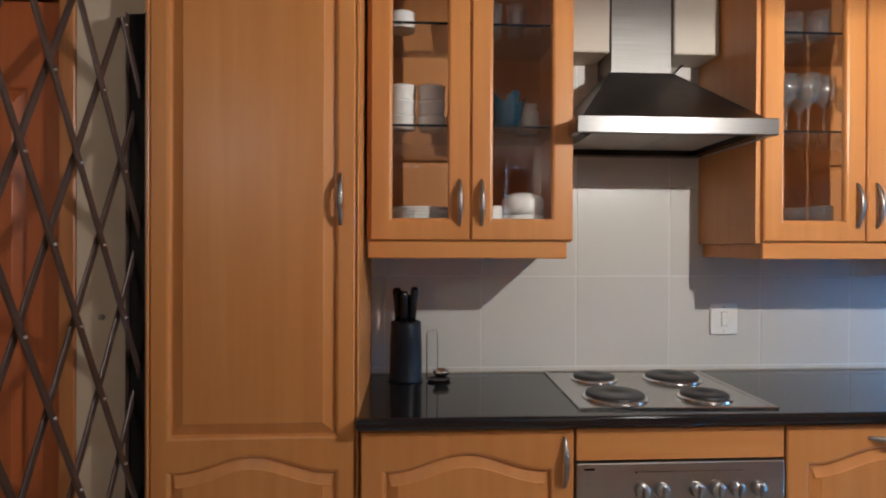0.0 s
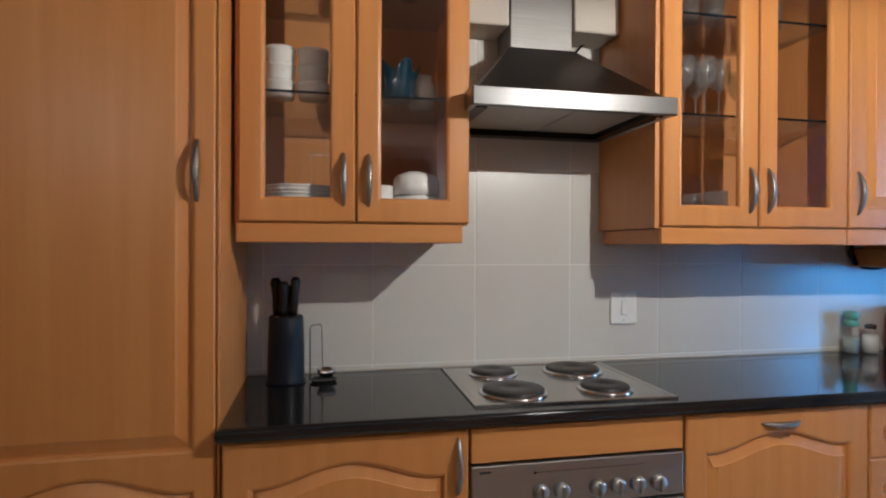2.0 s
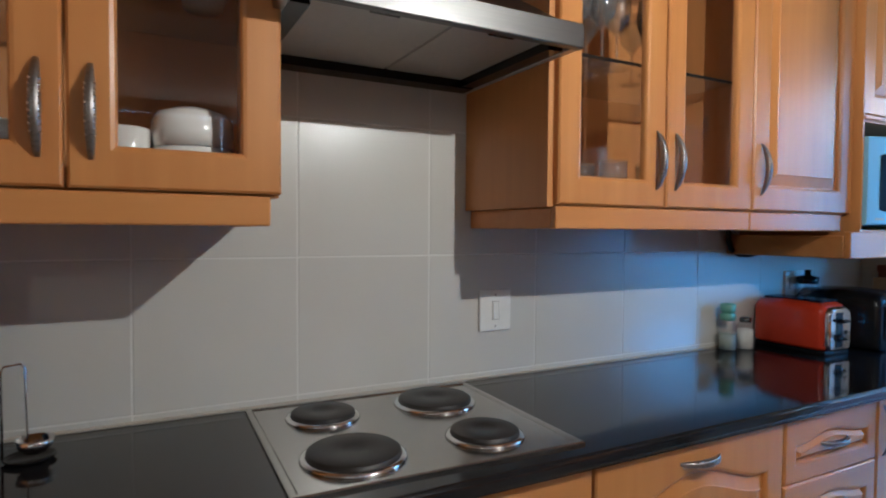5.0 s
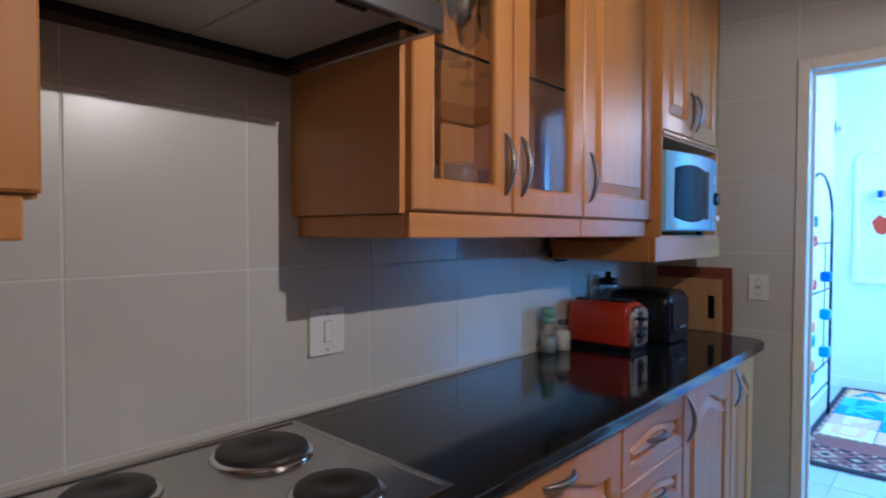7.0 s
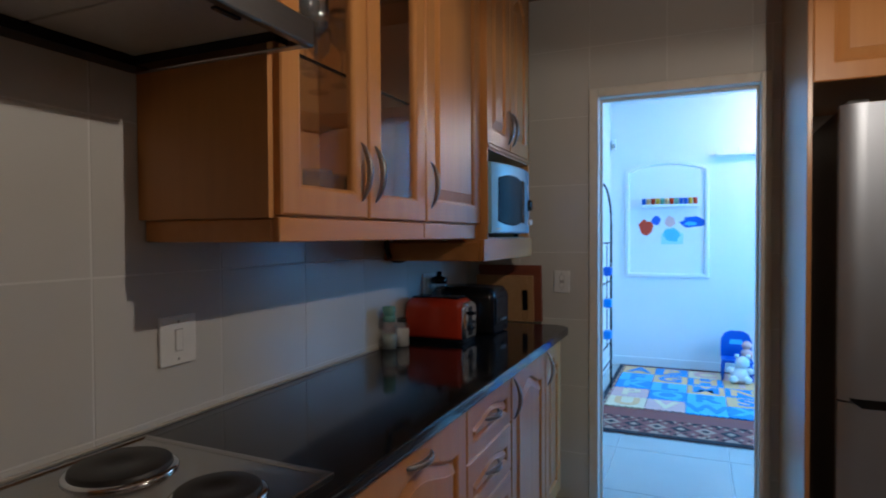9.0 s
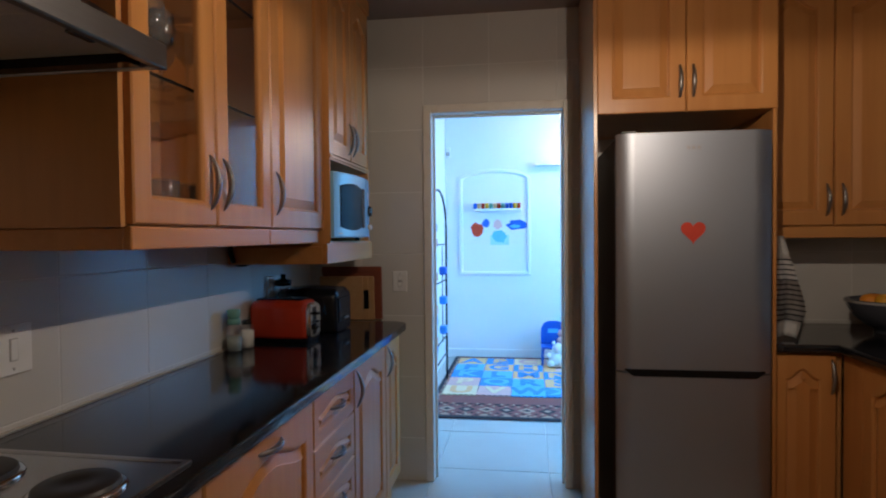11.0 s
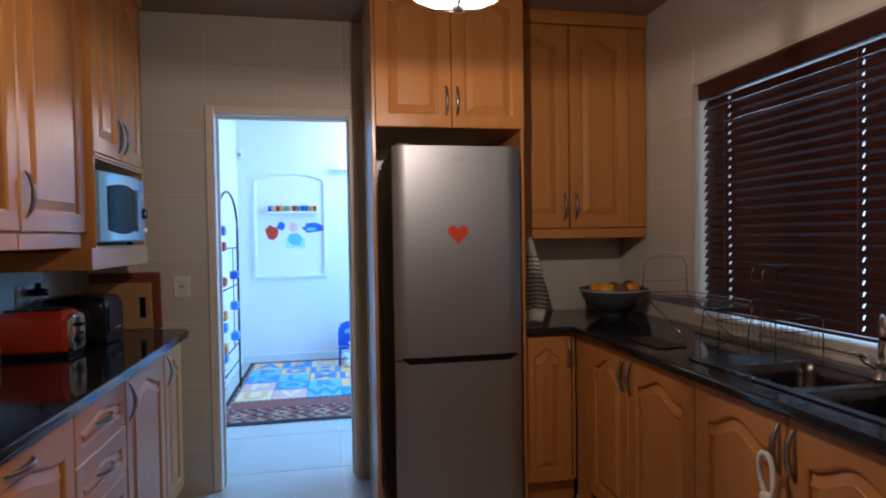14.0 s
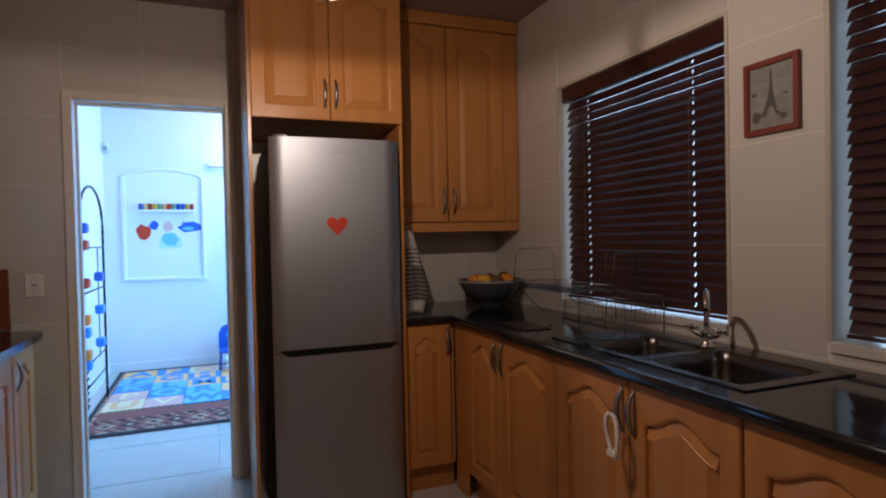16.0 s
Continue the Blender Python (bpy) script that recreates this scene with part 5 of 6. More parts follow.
WINE = [(0.0, 0.002), (0.030, 0.0), (0.031, 0.002), (0.005, 0.007), (0.0035, 0.02), (0.0035, 0.085), (0.012, 0.095), (0.030, 0.118), (0.036, 0.150), (0.033, 0.195), (0.0318, 0.195), (0.0345, 0.150), (0.028, 0.119), (0.008, 0.099), (0, 0.098)]
for k, (gx, gy) in enumerate(((1.335, 2.40), (1.405, 2.41), (1.475, 2.40), (1.545, 2.42), (1.36, 2.50), (1.44, 2.51), (1.52, 2.51), (1.665, 2.42), (1.70, 2.52))):
    dish("wine_glass", gx, gy, 1.749, WINE, THICKGLASS, "clear stemmed wine glass on a glass shelf", "wine glass", "wine glasses")
TUM = [(0, 0), (0.030, 0), (0.034, 0.004), (0.037, 0.088), (0.0355, 0.09), (0.0325, 0.010), (0, 0.010)]
for gx, gy in ((1.520, 2.40), (1.50, 2.50), (1.735, 2.42), (1.66, 2.41), (1.41, 2.52)):
    dish("glass_tumbler", gx, gy, 1.4175, TUM, THICKGLASS, "clear glass tumbler on the cabinet floor", "glass", "tumblers")
for gx, gy in ((1.36, 2.42), (1.44, 2.44), (1.52, 2.42), (1.68, 2.44), (1.76, 2.44)):
    dish("glass_tumbler", gx, gy, 2.069, TUM, THICKGLASS, "clear glass tumbler on the upper shelf", "glass", "tumblers")

# ---------------------------------------------------------------- things on the south side
sk = thing("sink", pose(0, 0, 0.9), "stainless steel inset sink with two bowls", "sink")
sx0, sx1, sy0, sy1 = SINK[0] - 0.014, SINK[1] + 0.014, SINK[2] - 0.012, SINK[3] + 0.014
def rrect(x0, x1, y0, y1, r, n=6):
    out = []
    for cx, cy, a0 in ((x1 - r, y1 - r, 0), (x0 + r, y1 - r, 90), (x0 + r, y0 + r, 180), (x1 - r, y0 + r, 270)):
        for j in range(n + 1):
            a = radians(a0 + 90 * j / n)
            out.append((cx + r * math.cos(a), cy + r * math.sin(a)))
    return out
def bowl_mesh(x0, x1, y0, y1, depth):
    bm = bmesh.new()
    loops = [(0, 0.052, 0.006), (0.004, 0.050, 0.003), (0.010, 0.046, -0.03), (0.022, 0.05, -depth + 0.03), (0.045, 0.05, -depth)]
    rings = [[bm.verts.new((x, y, z)) for x, y in rrect(x0 + o, x1 - o, y0 + o, y1 - o, r)] for o, r, z in loops]
    for a, b in zip(rings, rings[1:]):
        for q in range(len(a)):
            bm.faces.new((a[q], a[(q + 1) % len(a)], b[(q + 1) % len(a)], b[q])).smooth = True
    bm.faces.new(rings[-1])
    return bm
b1 = (1.015, 1.375, sy0 + 0.060, sy1 - 0.030)
b2 = (1.420, 1.705, sy0 + 0.060, sy1 - 0.030)
# rim deck: strips round the two bowls
bm = bmesh.new()
for q in ((sx0, b1[0] + 0.004, sy0, sy1), (b1[1] - 0.004, b2[0] + 0.004, sy0, sy1), (b2[1] - 0.004, sx1, sy0, sy1),
          (b1[0] + 0.004, b1[1] - 0.004, sy0, b1[2] + 0.004), (b1[0] + 0.004, b1[1] - 0.004, b1[3] - 0.004, sy1),
          (b2[0] + 0.004, b2[1] - 0.004, sy0, b2[2] + 0.004), (b2[0] + 0.004, b2[1] - 0.004, b2[3] - 0.004, sy1)):
    add_box(bm, q[0], q[1], q[2], q[3], 0.0006, 0.005)
bmesh.ops.remove_doubles(bm, verts=bm.verts[:], dist=1e-5)
part("rim", bm, SINKSTEEL, sk)
for b in (b1, b2):
    bw = part("bowl", bowl_mesh(*b, 0.15), SINKSTEEL, sk, "deep steel bowl")
    part("waste", lathe([(0, -0.149), (0.036, -0.149), (0.040, -0.146), (0.03, -0.1485), (0, -0.1485)], 20, ((b[0] + b[1]) / 2, (b[2] + b[3]) / 2, 0)), CHROME, bw)

tp = thing("mixer_tap", pose(1.437, -0.215, 0.905), "chrome pillar mixer tap with two cross handles", "tap")
part("tap_body", lathe([(0, 0), (0.028, 0), (0.028, 0.006), (0.018, 0.012), (0.016, 0.045), (0.020, 0.052), (0.014, 0.060), (0, 0.06)], 24), CHROME, tp)
pts = [(0, 0, 0.055)]
pts += [(0, 0, 0.055 + 0.09 * k / 3) for k in range(1, 4)]
for k in range(1, 11):
    a = math.pi * k / 10 * 1.05
    pts.append((-0.044 * (1 - math.cos(a)), 0.045 * (1 - math.cos(a)), 0.145 + 0.050 * math.sin(a)))
part("spout", tube(pts, 0.010, 12), CHROME, tp)
for s in (-1, 1):
    arm = part("valve", tube([(0, 0, 0.03), (s * 0.045, 0.004, 0.045), (s * 0.058, 0.006, 0.055)], 0.010, 10), CHROME, tp)
    bm = lathe([(0, 0), (0.010, 0), (0.012, 0.010), (0.006, 0.016), (0, 0.016)], 14, (s * 0.060, 0.007, 0.056))
    for j in range(4):
        a = j * math.pi / 2 + 0.4
        c0 = Vector((s * 0.060, 0.007, 0.064))
        d0 = Vector((math.cos(a) * 0.9, math.sin(a) * 0.9, 0.25 * math.sin(a)))
        add_tube(bm, [c0, c0 + d0 * 0.014, c0 + d0 * 0.026], [0.004, 0.004, 0.0055], 8)
    part("cross_handle", bm, CHROME, arm)

# child lock loop on the sink doors
cl = thing("child_lock", pose(1.338, 0.262, 0.745), "white plastic child lock loop hanging on the sink door handles", "child lock")
pts = []
for k in range(25):
    a = k / 24 * 2 * math.pi
    pts.append((-0.004 + 0.024 * math.sin(a) + 0.008 * math.cos(a), 0.004 * math.sin(2 * a), -0.046 + 0.064 * math.cos(a)))
part("loop", tube(pts, 0.0075, 8, False), WHITE, cl)
part("clasp", box(-0.024, 0.012, -0.010, 0.012, -0.108, -0.088, 0.004, 2), WHITE, cl)

# folding two-tier dish rack of chrome wire
rk = thing("dish_rack", pose(0, 0, 0.9), "empty two-tier chrome wire dish rack on the worktop", "dish rack")
def wire(pts, r=0.0022, name="wire"):
    return part(name, tube(pts, r * 0.75, 6), WIRE, rk)
def tray_rails(x0, x1, y0, y1, zs, r):
    for z in zs:
        wire([(x0, y0, z), (x1, y0, z), (x1, y1, z), (x0, y1, z), (x0, y0, z)], r, "rail")
UX0, UX1, UY0, UY1, UZ = 2.07, 2.53, -0.30, -0.06, 0.150
tray_rails(UX0, UX1, UY0, UY1, (UZ, UZ + 0.020), 0.0030)
for k in range(1, 20):
    x = UX0 + (UX1 - UX0) * k / 20
    wire([(x, UY0, UZ + 0.02), (x, UY0 + 0.012, UZ - 0.006), (x, UY1 - 0.012, UZ - 0.006), (x, UY1, UZ + 0.02)], 0.0016)
    wire([(x, UY1 - 0.055, UZ - 0.006), (x, UY1 - 0.050, UZ + 0.040), (x, UY1 - 0.040, UZ - 0.006)], 0.0016, "tine")
wire([(UX1, UY0, UZ), (UX1 - 0.01, UY0 + 0.01, UZ + 0.15), (UX1 - 0.015, UY0 + 0.04, UZ + 0.185), (UX1 - 0.015, UY1 - 0.04, UZ + 0.185), (UX1 - 0.01, UY1 - 0.01, UZ + 0.15), (UX1, UY1, UZ)], 0.0028, "hoop")
wire([(UX1 - 0.005, UY0 + 0.006, UZ + 0.075), (UX1 - 0.005, UY1 - 0.006, UZ + 0.075)], 0.002)
for y in (UY0 + 0.01, UY1 - 0.01):
    wire([(UX1 - 0.03, y, UZ - 0.002), (UX0 + 0.12, y, 0.0035)], 0.003, "leg")
    wire([(UX0, y, UZ - 0.002), (UX0 + 0.03, y, 0.0035)], 0.003, "leg")
LX0, LX1, LY0, LY1 = 1.72, 2.04, -0.30, -0.10
tray_rails(LX0, LX1, LY0, LY1, (0.105, 0.150), 0.0028)
for k in range(1, 11):
    x = LX0 + (LX1 - LX0) * k / 11
    wire([(x, LY0, 0.150), (x, LY0 + 0.008, 0.040), (x, LY1 - 0.008, 0.040), (x, LY1, 0.150)], 0.0016)
for x in (LX0 + 0.01, LX1 - 0.01):
    for y in (LY0 + 0.005, LY1 - 0.005):
        wire([(x, y, 0.150), (x, y, 0.0055)], 0.0028, "leg")
for x in (1.86, 1.92):
    wire([(x, -0.275, 0.150), (x, -0.272, 0.300), (x, -0.255, 0.325), (x, -0.180, 0.325), (x, -0.163, 0.300), (x, -0.160, 0.150)], 0.0028, "hoop")
for k in range(8):
    y = -0.255 + 0.0107 * k
    wire([(1.86, y, 0.325), (1.89, y, 0.312), (1.92, y, 0.325)], 0.0018, "tine")
bd2 = solid("steel_tray", box(2.05, 2.30, 0.02, 0.15, 0.9005, 0.905, 0.002), DARKSTEEL, "flat steel drip tray on the worktop", "tray")

# fruit bowl
fb = thing("fruit_bowl", pose(2.98, -0.145, 0.9), "grey-blue glazed footed bowl on the worktop", "bowl")
part("bowl", lathe([(0, 0.004), (0.075, 0.0), (0.080, 0.004), (0.078, 0.022), (0.112, 0.036), (0.158, 0.072), (0.188, 0.116), (0.200, 0.150), (0.203, 0.160), (0.196, 0.162), (0.190, 0.150), (0.176, 0.114), (0.146, 0.078), (0.085, 0.048), (0, 0.045)], 40), BOWLGLAZE, fb)
part("band", lathe([(0.196, 0.1445), (0.1985, 0.1485), (0.2035, 0.158), (0.2045, 0.158), (0.1995, 0.1475), (0.197, 0.1435)], 40), PAPER, fb, "pale glazed band under the rim")
def fruit(name, dx, dy, dz, r, material, label, squash=(1, 1, 1), tilt=0):
    bm = bmesh.new()
    bmesh.ops.create_icosphere(bm, subdivisions=3, radius=r)
    for v in bm.verts:
        n_ = noise.noise(v.co * 30 + Vector((dx * 50, dy * 50, 0)))
        v.co *= 1 + 0.03 * n_
        if v.co.z > r * 0.8:
            v.co.z -= (v.co.z - r * 0.8) * 0.6
    for f in bm.faces:
        f.smooth = True
    bmesh.ops.scale(bm, vec=squash, verts=bm.verts[:])
    o = solid(name, bm, material, label, "fruit", "", "fruit in the bowl")
    o.matrix_world = pose(2.98 + dx, -0.145 + dy, 0.9 + dz, tilt, tilt / 2, tilt)
fruit("orange", -0.07, 0.07, 0.147, 0.042, MANGO, "ripe yellow-orange fruit in the bowl")
fruit("orange", -0.04, -0.09, 0.147, 0.040, ORANGE, "bright orange in the bowl")
fruit("orange", -0.02, 0.11, 0.146, 0.038, ORANGE, "orange lying against the bowl's rim")
fruit("kiwi_fruit", -0.10, 0.0, 0.140, 0.036, BROWNFRUIT, "brown kiwi fruit in the bowl", (1, 1.3, 1), 20)
fruit("kiwi_fruit", -0.02, 0.015, 0.150, 0.036, BROWNFRUIT, "brown fruit among the oranges", (1.2, 1, 1), 40)
fruit("potato", 0.02, -0.11, 0.146, 0.040, BROWNFRUIT, "dull brown fruit by the bowl's rim", (1, 1.2, 1), 70)
fruit("orange", 0.06, 0.05, 0.135, 0.045, ORANGE, "orange at the back of the bowl")
fruit("kiwi_fruit", 0.07, -0.04, 0.132, 0.045, BROWNFRUIT, "brown fruit at the back of the bowl")

fb.scale = (0.92, 0.92, 0.95)
# striped tea towel hanging at the cabinet end
tw = thing("tea_towel", pose(2.80, 0.418, 0), "white tea towel with dark stripes hanging under the wall cabinet", "towel")
def towel_strip(z0, z1, n=3):
    bm = bmesh.new()
    rows = []
    for j in range(n + 1):
        z = z0 + (z1 - z0) * j / n
        t = (1.345 - z) / 0.44
        wd = 0.035 + 0.125 * min(1, t * 1.35) - 0.05 * max(0, t - 0.72) / 0.28
        row = []
        for i in range(13):
            u = i / 12
            row.append(bm.verts.new((0.018 * math.sin(u * 11 + t * 1.5) * min(1, 0.4 + t), -(u - 0.25) * wd, z + 0.012 * math.sin(u * 3.1) * t)))
        rows.append(row)
    for a, b in zip(rows, rows[1:]):
        for i in range(12):
            bm.faces.new((a[i], a[i + 1], b[i + 1], b[i])).smooth = True
    bmesh.ops.solidify(bm, geom=bm.faces[:], thickness=0.003)
    return bm
z = 1.342
k = 0
while z > 0.905:
    step = 0.10 if k == 0 else (0.006 if k % 2 else 0.016)
    if 0.99 > z > 0.91 and k % 2 == 0:
        step = 0.075
    nz = max(0.904, z - step)
    part("stripe" if k % 2 else "cloth", towel_strip(z, nz, 4 if step > 0.03 else 1), DARKCLOTH if k % 2 else CLOTH, tw)
    z = nz
    k += 1
part("hook", tube([(0.0, 0.0, 1.386), (0.0, 0.0, 1.35), (-0.006, 0.0, 1.335), (-0.016, 0.0, 1.338)], 0.003, 6), CHROME, tw)

# framed print between the windows
pf = thing("framed_print", pose(1.376, S - 0.0005, 1.612, 0, 0, 180), "red framed black and white print of an iron tower", "picture")
pw, ph = 0.200, 0.240
for b in ((0, 0.020, 0, ph), (pw - 0.020, pw, 0, ph), (0.020, pw - 0.020, 0, 0.020), (0.020, pw - 0.020, ph - 0.020, ph)):
    part("frame_rail", box(b[0], b[1], -0.016, -0.001, b[2], b[3], 0.002), FRAMERED, pf)
part("print", box(0.019, pw - 0.019, -0.006, -0.002, 0.019, ph - 0.019), PRINT, pf)
tower = [(0.062, 0.060), (0.078, 0.060), (0.086, 0.082), (0.098, 0.090), (0.108, 0.082), (0.116, 0.060), (0.132, 0.060), (0.116, 0.092), (0.109, 0.115), (0.104, 0.150), (0.1005, 0.205), (0.0965, 0.205), (0.092, 0.150), (0.086, 0.115), (0.078, 0.092)]
part("print_tower", plate(tower, -0.0072, -0.0062), INK, pf)
part("print_tower", plate([(0.084, 0.112), (0.111, 0.112), (0.111, 0.117), (0.084, 0.117)], -0.0074, -0.0064), INK, pf)
def blob(cx, cz, rx, rz, seed):
    rnd = random.Random(seed)
    return [(cx + rx * math.cos(a) * rnd.uniform(0.75, 1.1), cz + rz * math.sin(a) * rnd.uniform(0.7, 1.1)) for a in [q * 2 * math.pi / 14 for q in range(14)]]
for i, (cx, cz, rx, rz, m_) in enumerate(((0.045, 0.060, 0.018, 0.020, INK), (0.135, 0.050, 0.024, 0.012, INK), (0.098, 0.048, 0.040, 0.009, GREYINK), (0.038, 0.135, 0.011, 0.006, INK), (0.150, 0.120, 0.013, 0.004, INK), (0.150, 0.190, 0.020, 0.012, GREYINK), (0.06, 0.19, 0.020, 0.010, GREYINK), (0.130, 0.075, 0.018, 0.006, GREYINK))):
    part("print_shape", plate(blob(cx, cz, rx, rz, i), -0.0069 - 0.0001 * i, -0.0061), m_, pf)
pn = part("glazing", box(0.020, pw - 0.020, -0.0105, -0.009, 0.020, ph - 0.020), GLASS, pf)
pn.visible_shadow = False

# ---------------------------------------------------------------- the hall
# arched moulding on the far wall
def arch_line(y0, y1, z0, zs, zt, n=18):
    pts = [(y0, z0), (y1, z0), (y1, zs)]
    for k in range(1, n):
        a = math.pi * k / n
        pts.append(((y0 + y1) / 2 + (y1 - y0) / 2 * math.cos(a), zs + (zt - zs) * math.sin(a)))
    return pts + [(y0, zs)]
outer = arch_line(1.430, 2.216, 0.918, 1.975, 2.088)
inner = inset(outer, 0.040)
bm = bmesh.new()
rg = [[bm.verts.new((x, y, z)) for y, z in loop] for loop, x in ((outer, FAR), (inset(outer, 0.006), FAR - 0.026), (inset(outer, 0.030), FAR - 0.026), (inner, FAR))]
for a, b in zip(rg, rg[1:]):
    for q in range(len(a)):
        bm.faces.new((a[q], a[(q + 1) % len(a)], b[(q + 1) % len(a)], b[q]))
solid("arch_moulding", bm, WHITEWALL, "white arched moulding on the hall wall", "moulding", "structure")

cr = thing("paint_pot_shelf", pose(FAR - 0.001, 0, 0), "white wall shelf holding small coloured paint pots", "shelf")
part("shelf", box(-0.09, 0, 1.530, 2.055, 1.625, 1.650, 0.004), WHITE, cr)
part("back_rail", box(-0.016, 0, 1.530, 2.055, 1.650, 1.700, 0.003), WHITE, cr)
for i, m_ in enumerate((RED, MANGO, BLUE, BLUE, GREEN, RED, FOAMORANGE, GREEN, MANGO, RED, FOAMORANGE, BLUE)):
    solid("paint_pot", lathe([(0, 0), (0.019, 0), (0.019, 0.045), (0.021, 0.046), (0.021, 0.060), (0, 0.062)], 14, (FAR - 0.055, 1.555 + i * 0.0435, 1.6505)), m_, "small coloured paint pot on the wall shelf", "paint pot", "", "paint pots")
pp = thing("child_painting", pose(FAR - 0.0022, 0, 0), "white paper sheets with red and blue paint shapes on the wall", "painting", "children's paintings")
for y0, y1, z0, z1 in ((1.88, 2.10, 1.27, 1.60), (1.665, 1.875, 1.25, 1.585), (1.475, 1.66, 1.26, 1.60)):
    part("sheet", box(-0.001, 0.0, y0, y1, z0, z1), WHITE, pp)
part("sheet_band", box(-0.0013, -0.0005, 1.668, 1.872, 1.252, 1.36), SKYPALE, pp, "pale blue painted band")
def wall_blob(cy, cz, ry, rz, seed, m_, dx):
    pts = blob(cy, cz, ry, rz, seed)
    bm = bmesh.new()
    a_ = [bm.verts.new((-0.0016 - dx * 2, y, z)) for y, z in pts]
    b_ = [bm.verts.new((-0.0005, y, z)) for y, z in pts]
    bm.faces.new(a_)
    for q in range(len(pts)):
        bm.faces.new((a_[q], a_[(q + 1) % len(pts)], b_[(q + 1) % len(pts)], b_[q]))
    part("paint_shape", bm, m_, pp)
wall_blob(2.02, 1.42, 0.078, 0.09, 1, RED, 0.0004)
wall_blob(1.575, 1.47, 0.12, 0.065, 2, BLUE, 0.0004)
wall_blob(1.60, 1.455, 0.06, 0.022, 3, SKYBLUE, 0.0014)
wall_blob(1.79, 1.48, 0.055, 0.06, 4, FOAMPINK, 0.0004)
wall_blob(1.77, 1.34, 0.085, 0.08, 5, SKYBLUE, 0.0004)
wall_blob(1.92, 1.49, 0.045, 0.05, 6, BLUE, 0.0008)
al = thing("motion_sensor", pose(FAR, 2.345, 2.28), "small white alarm sensor in the hall corner", "sensor")
part("casing", box(-0.04, 0, -0.035, 0.015, -0.055, 0.055, 0.008, 2), WHITE, al)
part("lens", box(-0.044, -0.039, -0.028, 0.008, -0.035, 0.005, 0.002), PAPER, al)
ws = thing("wall_shelf", pose(FAR, 0, 2.115), "narrow pale wall shelf with pegs high on the hall wall", "shelf")
part("board", box(-0.11, 0, 0.85, 1.375, -0.012, 0.012, 0.003), WHITE, ws)
for y in (0.92, 1.05, 1.18, 1.31):
    part("peg", tube([(-0.10, y, 0.010), (-0.10, y, 0.05)], 0.007, 8), WHITE, ws)

# iron plant trellis with coloured beads along the side wall
ir = thing("iron_stand", pose(0, 2.225, 0), "tall black iron arched stand hung with coloured beads", "stand")
XA, XB = 4.62, 5.56
pts = [(XA, 0, 0.0)] + [(XA, 0, z) for z in (0.5, 1.0, 1.45)] + [(XA + (XB - XA) / 2 * (1 - math.cos(a)), 0, 1.45 + 0.30 * math.sin(a)) for a in [q * math.pi / 12 for q in range(1, 12)]] + [(XB, 0, z) for z in (1.45, 1.0, 0.5, 0.0)]
part("arch_frame", tube(pts, 0.010, 8), BLACK, ir)
for z in (0.26, 0.42, 0.95, 1.28):
    part("rung", tube([(XA, 0, z), (XB, 0, z)], 0.006, 6), BLACK, ir)
for x, z, m_ in ((XA + 0.04, 1.42, BLUE), (XA + 0.04, 1.30, RED), (XA + 0.04, 1.03, RED), (XA + 0.04, 0.77, BEADORANGE), (XA + 0.04, 0.68, BEADBLUE), (XA + 0.04, 0.52, BEADORANGE), (XA + 0.04, 0.45, BEADBLUE),
                 (5.22, 1.05, BLUE), (5.22, 0.79, BEADBLUE), (5.22, 0.53, BEADBLUE)):
    part("bead", box(x - 0.045, x + 0.045, -0.052, 0.012, z - 0.036, z + 0.036, 0.014, 2), m_, ir)
part("bead_string", tube([(XA + 0.04, -0.012, 1.62), (XA + 0.04, -0.012, 0.30)], 0.004, 5), BLACK, ir)
part("bead_string", tube([(5.22, -0.012, 1.28), (5.22, -0.012, 0.42)], 0.004, 5), BLACK, ir)
for k in range(6):
    z = 0.12 + 0.05 * k
    part("scroll", tube([(XA + 0.02, -0.01, z), (XA + 0.14, -0.01, z + 0.02), (XA + 0.02, -0.01, z + 0.045)], 0.005, 6), BLACK, ir)

# woven rug
rug = thing("rug", pose(0, 0, 0), "red-brown woven rug with dark diamonds and a dark fringe edge", "rug")
part("field", box(4.40, 6.585, 0.35, 2.262, 0.0005, 0.007, 0.002), RUGRED, rug)
for b in ((4.40, 4.455, 0.35, 2.262), (4.455, 6.585, 2.225, 2.262), (6.55, 6.585, 0.35, 2.225)):
    part("border", box(b[0], b[1], b[2], b[3], 0.0062, 0.0085), RUGDARK, rug)
for k in range(12):
    y = 2.10 - 0.155 * k
    d = 0.070
    part("diamond", prism([(4.62 - d, y), (4.62, y - d), (4.62 + d, y), (4.62, y + d)], 0.0066, 0.0080), RUGDARK if k % 2 else RUGTAN, rug)
    part("diamond", prism([(4.62 - d * 0.45, y), (4.62, y - d * 0.45), (4.62 + d * 0.45, y), (4.62, y + d * 0.45)], 0.0078, 0.0086), RUGTAN if k % 2 else RUGDARK, rug)
    part("notch", prism([(4.46, y - 0.05), (4.52, y), (4.46, y + 0.05)], 0.0066, 0.0080), RUGTAN, rug)
    part("notch", prism([(4.78, y + 0.02), (4.73, y + 0.07), (4.78, y + 0.12)], 0.0066, 0.0080), RUGDARK, rug)
